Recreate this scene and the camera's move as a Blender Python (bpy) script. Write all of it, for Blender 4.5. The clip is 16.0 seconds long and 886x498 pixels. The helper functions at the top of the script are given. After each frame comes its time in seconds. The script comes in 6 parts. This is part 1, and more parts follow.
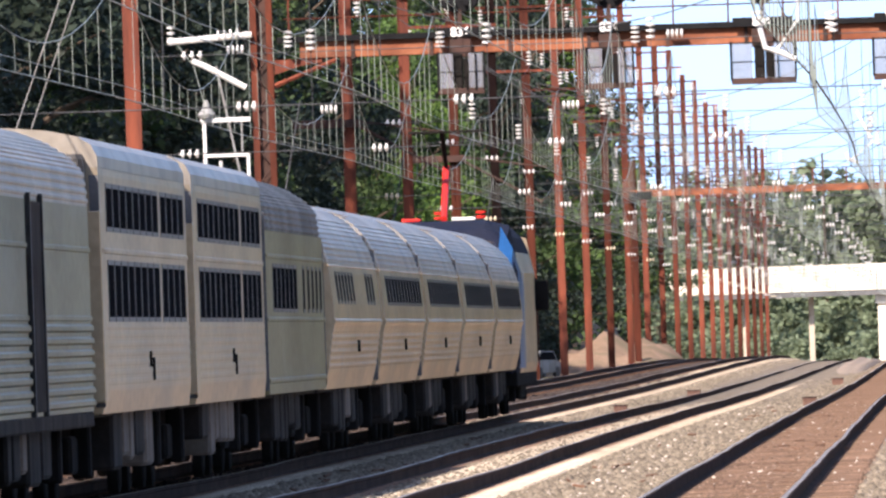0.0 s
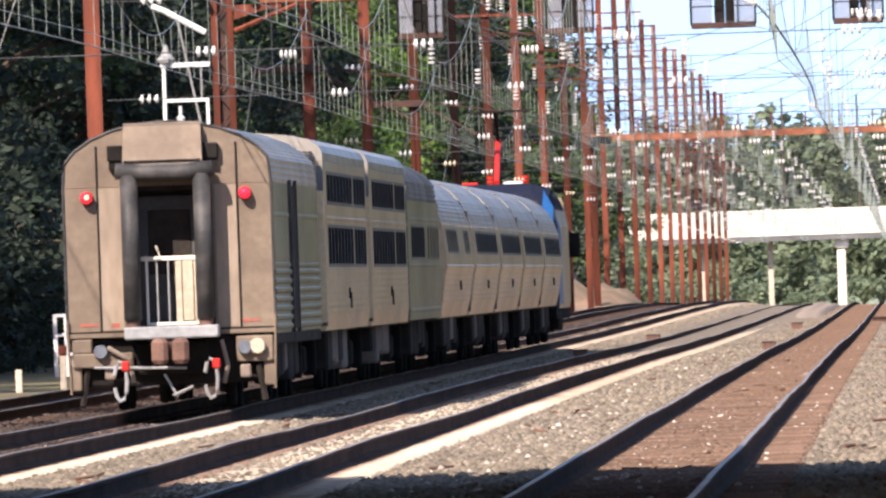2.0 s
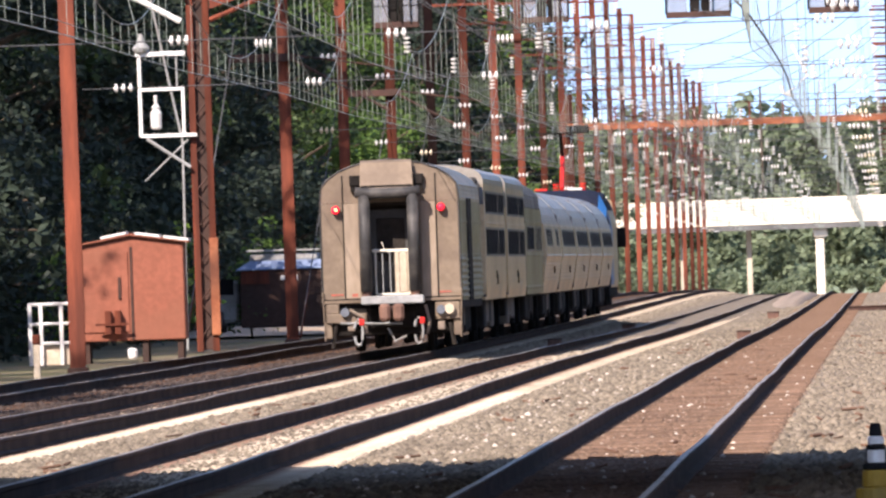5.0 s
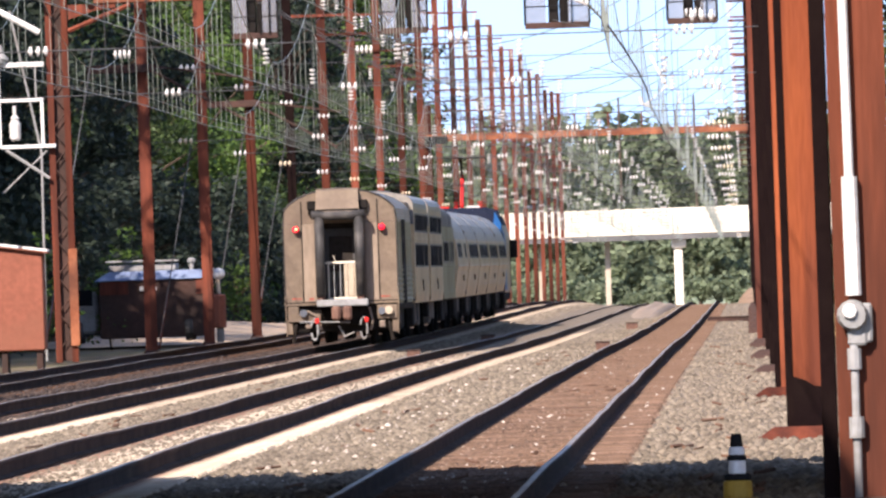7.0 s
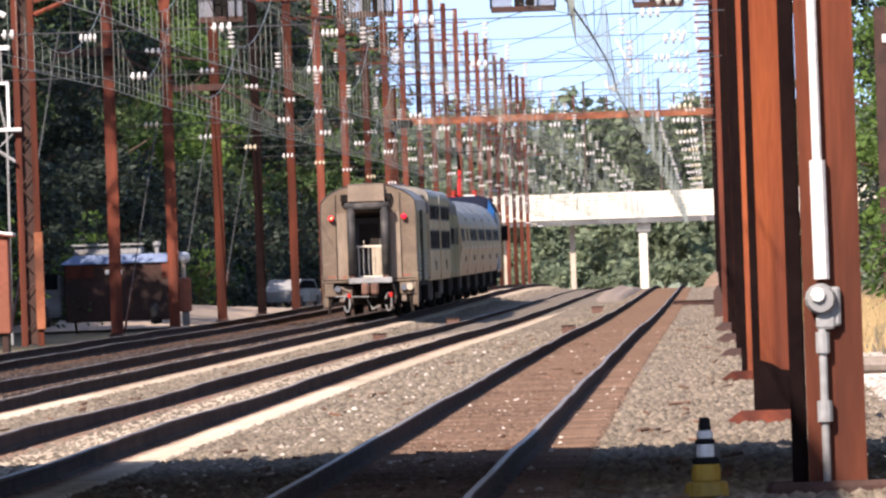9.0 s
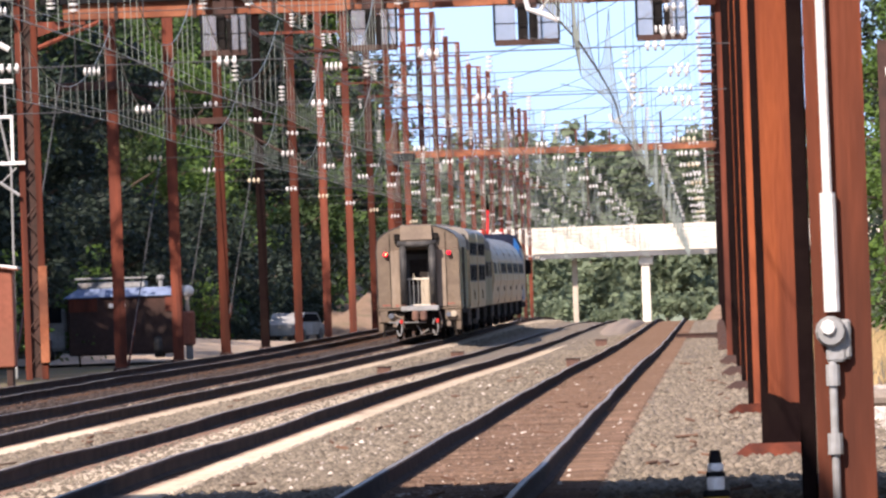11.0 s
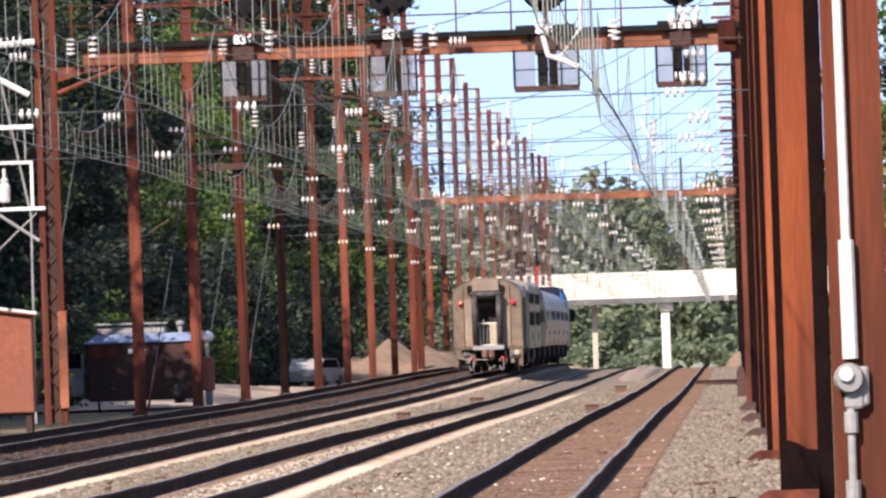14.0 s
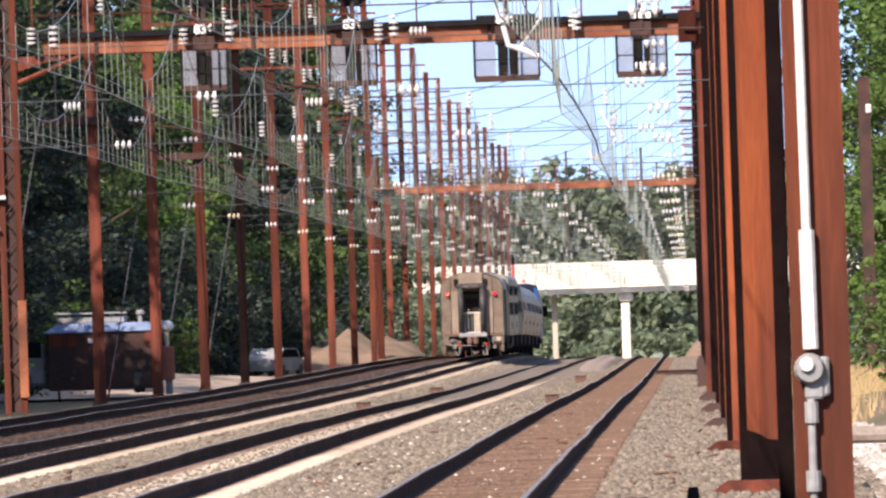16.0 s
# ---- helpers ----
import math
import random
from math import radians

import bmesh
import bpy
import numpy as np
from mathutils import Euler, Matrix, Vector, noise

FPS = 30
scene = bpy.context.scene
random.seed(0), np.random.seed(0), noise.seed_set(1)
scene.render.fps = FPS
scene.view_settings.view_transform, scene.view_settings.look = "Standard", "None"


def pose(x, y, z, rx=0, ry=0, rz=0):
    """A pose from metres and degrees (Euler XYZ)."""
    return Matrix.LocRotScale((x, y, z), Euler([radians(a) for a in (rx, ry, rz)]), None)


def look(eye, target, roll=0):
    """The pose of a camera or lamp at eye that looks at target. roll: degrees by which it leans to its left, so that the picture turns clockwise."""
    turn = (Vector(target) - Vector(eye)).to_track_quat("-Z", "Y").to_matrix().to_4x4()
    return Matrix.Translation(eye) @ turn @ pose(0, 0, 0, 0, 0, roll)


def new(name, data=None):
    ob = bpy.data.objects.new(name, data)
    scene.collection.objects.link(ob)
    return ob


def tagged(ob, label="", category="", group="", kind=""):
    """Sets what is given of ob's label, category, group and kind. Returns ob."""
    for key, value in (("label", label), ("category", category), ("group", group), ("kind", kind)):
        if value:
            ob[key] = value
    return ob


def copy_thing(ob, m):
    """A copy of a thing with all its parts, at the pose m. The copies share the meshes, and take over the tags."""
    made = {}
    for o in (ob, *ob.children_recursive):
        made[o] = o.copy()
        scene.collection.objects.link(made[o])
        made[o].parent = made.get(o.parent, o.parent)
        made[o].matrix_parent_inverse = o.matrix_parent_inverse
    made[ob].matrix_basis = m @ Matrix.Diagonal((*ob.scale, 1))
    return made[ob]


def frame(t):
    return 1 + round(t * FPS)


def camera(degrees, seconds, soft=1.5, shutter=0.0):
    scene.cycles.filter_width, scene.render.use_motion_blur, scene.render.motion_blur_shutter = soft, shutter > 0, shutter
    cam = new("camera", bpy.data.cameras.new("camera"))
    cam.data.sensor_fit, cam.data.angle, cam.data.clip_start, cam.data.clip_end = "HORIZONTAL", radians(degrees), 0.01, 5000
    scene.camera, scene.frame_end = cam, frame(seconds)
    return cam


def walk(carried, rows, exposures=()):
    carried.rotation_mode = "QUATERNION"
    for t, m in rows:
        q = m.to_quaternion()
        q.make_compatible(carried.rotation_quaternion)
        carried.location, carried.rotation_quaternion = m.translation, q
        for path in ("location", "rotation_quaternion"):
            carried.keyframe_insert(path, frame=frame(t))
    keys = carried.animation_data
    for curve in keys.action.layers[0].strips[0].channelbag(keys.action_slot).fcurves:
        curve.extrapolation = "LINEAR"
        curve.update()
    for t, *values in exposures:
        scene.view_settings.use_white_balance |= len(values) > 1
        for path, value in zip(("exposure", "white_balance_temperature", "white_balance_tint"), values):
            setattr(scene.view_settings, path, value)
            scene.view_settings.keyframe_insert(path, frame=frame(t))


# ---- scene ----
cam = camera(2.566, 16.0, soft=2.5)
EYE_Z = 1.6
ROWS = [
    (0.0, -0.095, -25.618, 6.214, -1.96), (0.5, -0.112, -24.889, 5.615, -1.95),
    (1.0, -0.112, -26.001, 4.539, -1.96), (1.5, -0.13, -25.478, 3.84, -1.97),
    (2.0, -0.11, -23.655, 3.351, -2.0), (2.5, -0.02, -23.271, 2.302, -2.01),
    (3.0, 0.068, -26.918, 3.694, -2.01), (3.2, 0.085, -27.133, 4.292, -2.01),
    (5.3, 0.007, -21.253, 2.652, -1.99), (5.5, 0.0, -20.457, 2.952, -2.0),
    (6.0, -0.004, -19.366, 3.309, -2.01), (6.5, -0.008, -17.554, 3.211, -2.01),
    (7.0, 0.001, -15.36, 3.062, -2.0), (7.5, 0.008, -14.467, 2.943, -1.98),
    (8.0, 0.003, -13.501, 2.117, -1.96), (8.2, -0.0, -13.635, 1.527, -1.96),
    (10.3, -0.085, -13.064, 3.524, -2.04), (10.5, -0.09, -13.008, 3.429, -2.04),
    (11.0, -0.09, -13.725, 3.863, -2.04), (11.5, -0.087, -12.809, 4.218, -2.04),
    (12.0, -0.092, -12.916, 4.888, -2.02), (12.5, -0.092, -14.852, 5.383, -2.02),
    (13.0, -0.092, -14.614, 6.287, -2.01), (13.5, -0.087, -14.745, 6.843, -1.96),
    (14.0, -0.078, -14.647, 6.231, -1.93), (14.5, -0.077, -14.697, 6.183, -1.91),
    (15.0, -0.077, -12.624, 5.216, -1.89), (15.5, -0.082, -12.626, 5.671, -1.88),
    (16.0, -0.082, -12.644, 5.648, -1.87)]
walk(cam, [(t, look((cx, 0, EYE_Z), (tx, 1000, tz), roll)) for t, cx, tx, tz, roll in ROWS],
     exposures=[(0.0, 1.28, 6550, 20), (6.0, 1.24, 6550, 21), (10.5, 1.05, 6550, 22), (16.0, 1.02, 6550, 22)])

# ---- light: high sun behind the camera and a little to its left ----
SUN_WAY = Vector((0.50, 1.0, -0.95))
world = bpy.data.worlds.new("sky")
scene.world = world
world.use_nodes = True
nt = world.node_tree
sky = nt.nodes.new("ShaderNodeTexSky")
sky.sky_type = "NISHITA"
sky.sun_disc = False
sky.sun_elevation = math.atan2(0.95, 1.118)
sky.sun_rotation = math.pi + 0.46
sky.air_density, sky.dust_density, sky.ozone_density = 1.0, 0.5, 2.0
nt.nodes["Background"].inputs["Strength"].default_value = 0.13
# the sky seen past the near haze: the horizon takes the colour of the air a little higher up
co, sep, com = nt.nodes.new("ShaderNodeTexCoord"), nt.nodes.new("ShaderNodeSeparateXYZ"), nt.nodes.new("ShaderNodeCombineXYZ")
up = nt.nodes.new("ShaderNodeMath")
up.operation, up.inputs[1].default_value, up.inputs[2].default_value = "MULTIPLY_ADD", 0.81, 0.195
nt.links.new(co.outputs["Generated"], sep.inputs[0])
nt.links.new(sep.outputs[2], up.inputs[0])
for i, o in ((0, sep.outputs[0]), (1, sep.outputs[1]), (2, up.outputs[0])):
    nt.links.new(o, com.inputs[i])
nt.links.new(com.outputs[0], sky.inputs[0])
nt.links.new(sky.outputs[0], nt.nodes["Background"].inputs["Color"])
sun = new("sun", bpy.data.lights.new("sun", "SUN"))
sun.data.energy, sun.data.angle, sun.data.color = 4.6, radians(0.55), (1.0, 0.93, 0.82)
sun.matrix_world = look((0, 0, 60), Vector((0, 0, 60)) + SUN_WAY)


# ---- materials ----
def mat(name, a, b=None, scale=3.0, fine=40.0, rough=0.7, metal=0.0, bump=0.2, stretch=(1, 1, 1), island=0.0, each=0.0,
        dirt=None, dirt_scale=0.8, dirt_amount=0.5, alpha=1.0):
    """A worn surface: two colours mixed by coarse and fine noise, an optional dirt layer, fine relief."""
    m = bpy.data.materials.new(name)
    m.use_nodes = True
    n, l = m.node_tree.nodes, m.node_tree.links
    p = n["Principled BSDF"]
    tc = n.new("ShaderNodeTexCoord")
    mp = n.new("ShaderNodeMapping")
    mp.inputs["Scale"].default_value = stretch
    l.new(tc.outputs["Object"], mp.inputs["Vector"])

    def noise_at(s, detail=4.0):
        k = n.new("ShaderNodeTexNoise")
        k.inputs["Scale"].default_value, k.inputs["Detail"].default_value = s, detail
        l.new(mp.outputs[0], k.inputs["Vector"])
        return k.outputs["Fac"]

    def mix(f, c1, c2, mode="MIX"):
        k = n.new("ShaderNodeMix")
        k.data_type, k.blend_type = "RGBA", mode
        for sock, v in ((k.inputs[0], f), (k.inputs[6], c1), (k.inputs[7], c2)):
            if isinstance(v, (int, float)):
                sock.default_value = v
            elif isinstance(v, tuple):
                sock.default_value = (*v, 1)
            else:
                l.new(v, sock)
        return k.outputs[2]

    def ramp(v, lo, hi):
        k = n.new("ShaderNodeMapRange")
        k.inputs["From Min"].default_value, k.inputs["From Max"].default_value = lo, hi
        l.new(v, k.inputs["Value"])
        return k.outputs[0]

    b = b or tuple(c * 0.72 for c in a)
    coarse, small = noise_at(scale), noise_at(fine)
    col = mix(ramp(coarse, 0.35, 0.65), a, b)
    col = mix(ramp(small, 0.3, 0.7), col, mix(1.0, col, (0.78, 0.77, 0.75), "MULTIPLY"))
    if dirt:
        col = mix(ramp(noise_at(dirt_scale, 6.0), 0.62 - dirt_amount * 0.3, 0.75), col, dirt)
    for amount, node, sock in ((island, "ShaderNodeNewGeometry", "Random Per Island"), (each, "ShaderNodeObjectInfo", "Random")):
        if amount:
            k = n.new(node)
            col = mix(1.0, col, mix(ramp(k.outputs[sock], 0, 1), (1 - amount,) * 3, (1 + amount,) * 3), "MULTIPLY")
    l.new(col, p.inputs["Base Color"])
    rr = n.new("ShaderNodeMapRange")
    rr.inputs["To Min"].default_value, rr.inputs["To Max"].default_value = max(0.03, rough - 0.12), min(1, rough + 0.12)
    l.new(coarse, rr.inputs["Value"])
    l.new(rr.outputs[0], p.inputs["Roughness"])
    p.inputs["Metallic"].default_value = metal
    p.inputs["Specular IOR Level"].default_value = 0.5 if rough < 0.45 else 0.2 if rough < 0.7 else 0.05
    if bump:
        k = n.new("ShaderNodeBump")
        k.inputs["Strength"].default_value, k.inputs["Distance"].default_value = bump, 0.02
        l.new(small, k.inputs["Height"])
        l.new(k.outputs[0], p.inputs["Normal"])
    return m


def glow(name, colour, strength):
    m = bpy.data.materials.new(name)
    m.use_nodes = True
    p = m.node_tree.nodes["Principled BSDF"]
    p.inputs["Base Color"].default_value = (*colour, 1)
    p.inputs["Emission Color"].default_value = (*colour, 1)
    p.inputs["Emission Strength"].default_value = strength
    p.inputs["Roughness"].default_value = 0.25
    return m


def leaf_mat(name, a, b):
    m = mat(name, a, b, scale=0.35, fine=6.0, rough=0.55, bump=0.0, island=0.35)
    n, l = m.node_tree.nodes, m.node_tree.links
    p = n["Principled BSDF"]
    tr = n.new("ShaderNodeBsdfTranslucent")
    l.new(p.inputs["Base Color"].links[0].from_socket, tr.inputs["Color"])
    k = n.new("ShaderNodeMixShader")
    k.inputs[0].default_value = 0.3
    l.new(p.outputs[0], k.inputs[1])
    l.new(tr.outputs[0], k.inputs[2])
    l.new(k.outputs[0], n["Material Output"].inputs["Surface"])
    return m


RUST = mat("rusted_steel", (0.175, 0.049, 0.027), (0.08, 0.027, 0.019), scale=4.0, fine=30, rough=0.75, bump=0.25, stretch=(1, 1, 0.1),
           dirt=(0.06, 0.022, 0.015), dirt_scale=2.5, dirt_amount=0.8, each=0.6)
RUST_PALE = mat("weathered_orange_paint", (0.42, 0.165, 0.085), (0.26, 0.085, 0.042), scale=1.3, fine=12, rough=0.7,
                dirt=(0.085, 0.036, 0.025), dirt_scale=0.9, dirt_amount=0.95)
RUST_ORANGE = mat("bright_orange_rusted_steel", (0.30, 0.08, 0.03), (0.20, 0.054, 0.026), scale=4.0, fine=30, rough=0.8, bump=0.25,
                  stretch=(1, 1, 0.1), dirt=(0.12, 0.04, 0.025), dirt_scale=1.6, dirt_amount=0.5, each=0.25)
RUST_DARK = mat("dark_rusted_steel", (0.09, 0.05, 0.04), (0.05, 0.035, 0.03), scale=1.5, fine=20, rough=0.8)
RAIL = mat("brown_rail_side", (0.07, 0.042, 0.032), (0.042, 0.028, 0.022), scale=0.6, fine=9, rough=0.9, bump=0.1)
RAIL_TOP = mat("polished_rail_head", (0.50, 0.43, 0.35), (0.38, 0.33, 0.27), scale=0.4, fine=20, rough=0.58, metal=1.0, bump=0.05)
CONCRETE = mat("pale_concrete", (0.56, 0.47, 0.36), (0.44, 0.37, 0.28), scale=0.5, fine=9, rough=0.9, each=0.12)


def dusted(m, where, width, colour):
    """Rust dust that settles along the rails, at the given distances from the track's middle."""
    n, l = m.node_tree.nodes, m.node_tree.links
    p = n["Principled BSDF"]
    old = p.inputs["Base Color"].links[0].from_socket
    tc, sep = n.new("ShaderNodeTexCoord"), n.new("ShaderNodeSeparateXYZ")
    l.new(tc.outputs["Object"], sep.inputs[0])

    def op(kind, a, b):
        k = n.new("ShaderNodeMath")
        k.operation = kind
        for sock, v in zip(k.inputs, (a, b)):
            if isinstance(v, (int, float)):
                sock.default_value = v
            else:
                l.new(v, sock)
        return k.outputs[0]
    d = op("ABSOLUTE", op("SUBTRACT", op("ABSOLUTE", sep.outputs[0], 0), where), 0)
    no = n.new("ShaderNodeTexNoise")
    no.inputs["Scale"].default_value = 3.0
    l.new(tc.outputs["Object"], no.inputs["Vector"])
    d = op("ADD", d, op("MULTIPLY", op("SUBTRACT", no.outputs["Fac"], 0.5), width))
    k = n.new("ShaderNodeMapRange")
    for name, v in (("From Min", width * 0.6), ("From Max", width), ("To Min", 0.85), ("To Max", 0.0)):
        k.inputs[name].default_value = v
    l.new(d, k.inputs["Value"])
    mx = n.new("ShaderNodeMix")
    mx.data_type = "RGBA"
    l.new(k.outputs[0], mx.inputs[0])
    l.new(old, mx.inputs[6])
    mx.inputs[7].default_value = (*colour, 1)
    l.new(mx.outputs[2], p.inputs["Base Color"])
    return m


TIE_CONCRETE = dusted(mat("dusted_concrete", (0.54, 0.45, 0.34), (0.42, 0.35, 0.265), scale=0.5, fine=9, rough=0.9, each=0.12), 0.70, 0.34, (0.16, 0.085, 0.06))
WOOD_TIE = mat("weathered_brown_timber", (0.15, 0.085, 0.055), (0.09, 0.055, 0.04), scale=1.2, fine=18, rough=0.9, each=0.35)
RUSTY_TIE = mat("rust_dusted_timber", (0.20, 0.127, 0.088), (0.135, 0.085, 0.058), scale=1.2, fine=18, rough=0.9, each=0.3, stretch=(0.3, 1, 1))
BALLAST = mat("grey_crushed_stone", (0.225, 0.183, 0.138), (0.17, 0.138, 0.104), scale=0.6, fine=14, rough=0.95, bump=0.6)
PALE_BALLAST = mat("dusty_tan_ballast", (0.32, 0.255, 0.20), (0.24, 0.19, 0.15), scale=0.7, fine=9, rough=0.95, bump=0.6)
STONE = mat("ballast_stone", (0.225, 0.185, 0.135), (0.165, 0.134, 0.10), scale=0.5, fine=20, rough=0.95, bump=0.0, island=0.36)
BROWN_STONE = mat("brown_dusty_stone", (0.205, 0.138, 0.096), (0.14, 0.092, 0.065), scale=0.5, fine=20, rough=0.95, bump=0.0, island=0.5)
DIRT = mat("dry_dirt_and_grass", (0.19, 0.145, 0.10), (0.115, 0.10, 0.06), scale=0.05, fine=1.5, rough=0.95, dirt=(0.12, 0.13, 0.05),
           dirt_scale=0.12)
SAND = mat("pale_sand", (0.46, 0.36, 0.27), (0.36, 0.27, 0.19), scale=0.3, fine=5, rough=0.95)
EARTH = mat("bare_brown_earth", (0.30, 0.20, 0.135), (0.22, 0.15, 0.10), scale=0.25, fine=3, rough=0.95, dirt=(0.14, 0.12, 0.07), dirt_scale=0.4, dirt_amount=0.4)
# warm tone of the ground reflected in the sides is in this colour
STEEL = mat("dull_stainless_steel", (0.64, 0.48, 0.30), (0.54, 0.41, 0.26), scale=0.5, fine=8, rough=0.38, metal=0.75, bump=0.06,
            stretch=(1, 0.25, 1), dirt=(0.32, 0.28, 0.22), dirt_scale=0.7, dirt_amount=0.35)
# olive here stands for trees mirrored in the bare steel
OLIVE_STEEL = mat("olive_tinted_stainless", (0.28, 0.25, 0.13), (0.23, 0.205, 0.11), scale=0.5, fine=8, rough=0.45, metal=0.6, bump=0.06,
                  stretch=(1, 0.25, 1), dirt=(0.27, 0.25, 0.18), dirt_scale=0.7, dirt_amount=0.4)
# near black; stands for shade on mast sides and one mast's foot
MAROON = mat("near_black_steel", (0.011, 0.006, 0.005), (0.008, 0.004, 0.004), scale=2, fine=16, rough=0.85)
RUST_NEAR = mat("red_brown_rusted_steel", (0.17, 0.050, 0.026), (0.10, 0.034, 0.02), scale=4.0, fine=30, rough=0.75, bump=0.25, stretch=(1, 1, 0.1),
                dirt=(0.065, 0.024, 0.016), dirt_scale=2.0, dirt_amount=0.5)
ROOF_STEEL = mat("dusty_stainless_roof", (0.55, 0.47, 0.37), (0.42, 0.36, 0.29), scale=0.4, fine=6, rough=0.40, metal=0.7, bump=0.06,
                 dirt=(0.26, 0.23, 0.19), dirt_scale=0.5, dirt_amount=0.6)
OLD_ROOF = mat("grimy_grey_roof", (0.22, 0.21, 0.19), (0.15, 0.14, 0.13), scale=0.5, fine=8, rough=0.6, metal=0.4,
               dirt=(0.11, 0.10, 0.09), dirt_scale=0.5, dirt_amount=0.6)
TAN_END = mat("dirty_tan_end_sheet", (0.235, 0.178, 0.125), (0.18, 0.135, 0.094), scale=0.9, fine=9, rough=0.6, metal=0.15, bump=0.08,
              dirt=(0.115, 0.085, 0.062), dirt_scale=1.3, dirt_amount=0.75)
TAN_PALE = mat("scuffed_pale_tan_sheet", (0.31, 0.24, 0.175), (0.24, 0.185, 0.135), scale=1.2, fine=10, rough=0.6, metal=0.1, bump=0.08, stretch=(1, 1, 0.3),
               dirt=(0.17, 0.13, 0.10), dirt_scale=1.6, dirt_amount=0.5)
GRIME = mat("black_brake_grime", (0.022, 0.019, 0.017), (0.012, 0.011, 0.010), scale=2, fine=20, rough=0.85)
UNDER = mat("dusty_underfloor_gear", (0.055, 0.045, 0.038), (0.028, 0.024, 0.021), scale=1.5, fine=15, rough=0.8)
UNDER_PALE = mat("dusty_tan_underfloor_box", (0.27, 0.21, 0.165), (0.18, 0.145, 0.115), scale=1.5, fine=12, rough=0.8, dirt=(0.09, 0.07, 0.055))
DARK_STONE = mat("dark_brown_stone", (0.068, 0.051, 0.043), (0.048, 0.036, 0.031), scale=0.5, fine=20, rough=0.95, bump=0.0, island=0.5)
DARK_BALLAST = mat("dark_brown_ballast", (0.09, 0.068, 0.056), (0.062, 0.047, 0.04), scale=0.6, fine=14, rough=0.95, bump=0.6)
RUBBER = mat("black_rubber", (0.045, 0.043, 0.042), (0.03, 0.029, 0.028), scale=3, fine=20, rough=0.55, dirt=(0.10, 0.09, 0.08), dirt_scale=2)
GLASS = mat("dark_tinted_glass", (0.012, 0.013, 0.015), (0.016, 0.016, 0.018), scale=0.4, fine=3, rough=0.16, bump=0.0)
GLASS.node_tree.nodes["Principled BSDF"].inputs["Specular IOR Level"].default_value = 0.0
FRAME_GREY = mat("grey_window_frame", (0.17, 0.17, 0.175), (0.12, 0.12, 0.125), scale=2, fine=15, rough=0.45, metal=0.5)
GREY_PAINT = mat("grey_paint", (0.32, 0.32, 0.31), (0.25, 0.25, 0.24), scale=1.5, fine=12, rough=0.6, dirt=(0.17, 0.15, 0.13))
WHITE = mat("white_paint", (0.78, 0.76, 0.72), (0.66, 0.64, 0.6), scale=1.5, fine=14, rough=0.5, dirt=(0.42, 0.38, 0.33), dirt_amount=0.15)
PORCELAIN = mat("white_porcelain", (0.66, 0.64, 0.60), (0.56, 0.54, 0.5), scale=3, fine=18, rough=0.25, bump=0.0)
CREAM = mat("yellowed_porcelain", (0.66, 0.56, 0.38), (0.55, 0.45, 0.3), scale=3, fine=18, rough=0.3, bump=0.0)
BLACK = mat("black_paint", (0.012, 0.012, 0.013), (0.018, 0.018, 0.018), scale=2, fine=16, rough=0.85)
WIRE = mat("oxidised_copper_wire", (0.29, 0.32, 0.28), (0.22, 0.25, 0.22), scale=0.5, fine=3, rough=0.5, metal=0.3, bump=0.0)
DARK_WIRE = mat("dark_steel_wire", (0.12, 0.12, 0.12), (0.08, 0.08, 0.08), scale=0.5, fine=3, rough=0.5, metal=0.4, bump=0.0)
BROWN_HUT = mat("red_brown_hut_paint", (0.27, 0.092, 0.055), (0.225, 0.076, 0.046), scale=0.8, fine=8, rough=0.65, dirt=(0.22, 0.085, 0.05))
BLUE = mat("blue_loco_paint", (0.03, 0.16, 0.42), (0.025, 0.13, 0.36), scale=1, fine=10, rough=0.35)
NAVY = mat("dark_blue_loco_roof", (0.012, 0.016, 0.034), (0.018, 0.021, 0.034), scale=1, fine=10, rough=0.75)
RED = mat("red_paint", (0.62, 0.03, 0.02), (0.5, 0.025, 0.02), scale=1.5, fine=12, rough=0.5)
YELLOW = mat("yellow_paint", (0.36, 0.22, 0.03), (0.28, 0.17, 0.025), scale=2, fine=16, rough=0.6, dirt=(0.2, 0.15, 0.05))
SLATE_BLUE = mat("faded_blue_tin", (0.20, 0.25, 0.36), (0.14, 0.18, 0.27), scale=0.8, fine=8, rough=0.5)
DARK_BROWN = mat("dark_brown_paint", (0.07, 0.04, 0.032), (0.05, 0.035, 0.03), scale=0.7, fine=6, rough=0.7)
# bright cream carries the sunlight in its colour, BRIDGE_GREY the shade
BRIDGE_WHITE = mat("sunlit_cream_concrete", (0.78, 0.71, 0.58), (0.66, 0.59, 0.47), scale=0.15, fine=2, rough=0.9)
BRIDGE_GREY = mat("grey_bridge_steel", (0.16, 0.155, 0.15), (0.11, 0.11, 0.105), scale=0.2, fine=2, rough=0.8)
BARK = mat("grey_brown_bark", (0.12, 0.09, 0.065), (0.07, 0.055, 0.04), scale=1.5, fine=10, rough=0.9, bump=0.5)
LEAF = leaf_mat("dark_green_leaves", (0.068, 0.10, 0.034), (0.032, 0.062, 0.02))
# deep foliage green, with the wood's shade also put into the colour
LEAF_DARK = leaf_mat("deep_green_leaves", (0.040, 0.056, 0.037), (0.024, 0.036, 0.026))
LEAF_LIGHT = leaf_mat("light_green_leaves", (0.115, 0.185, 0.035), (0.065, 0.12, 0.028))
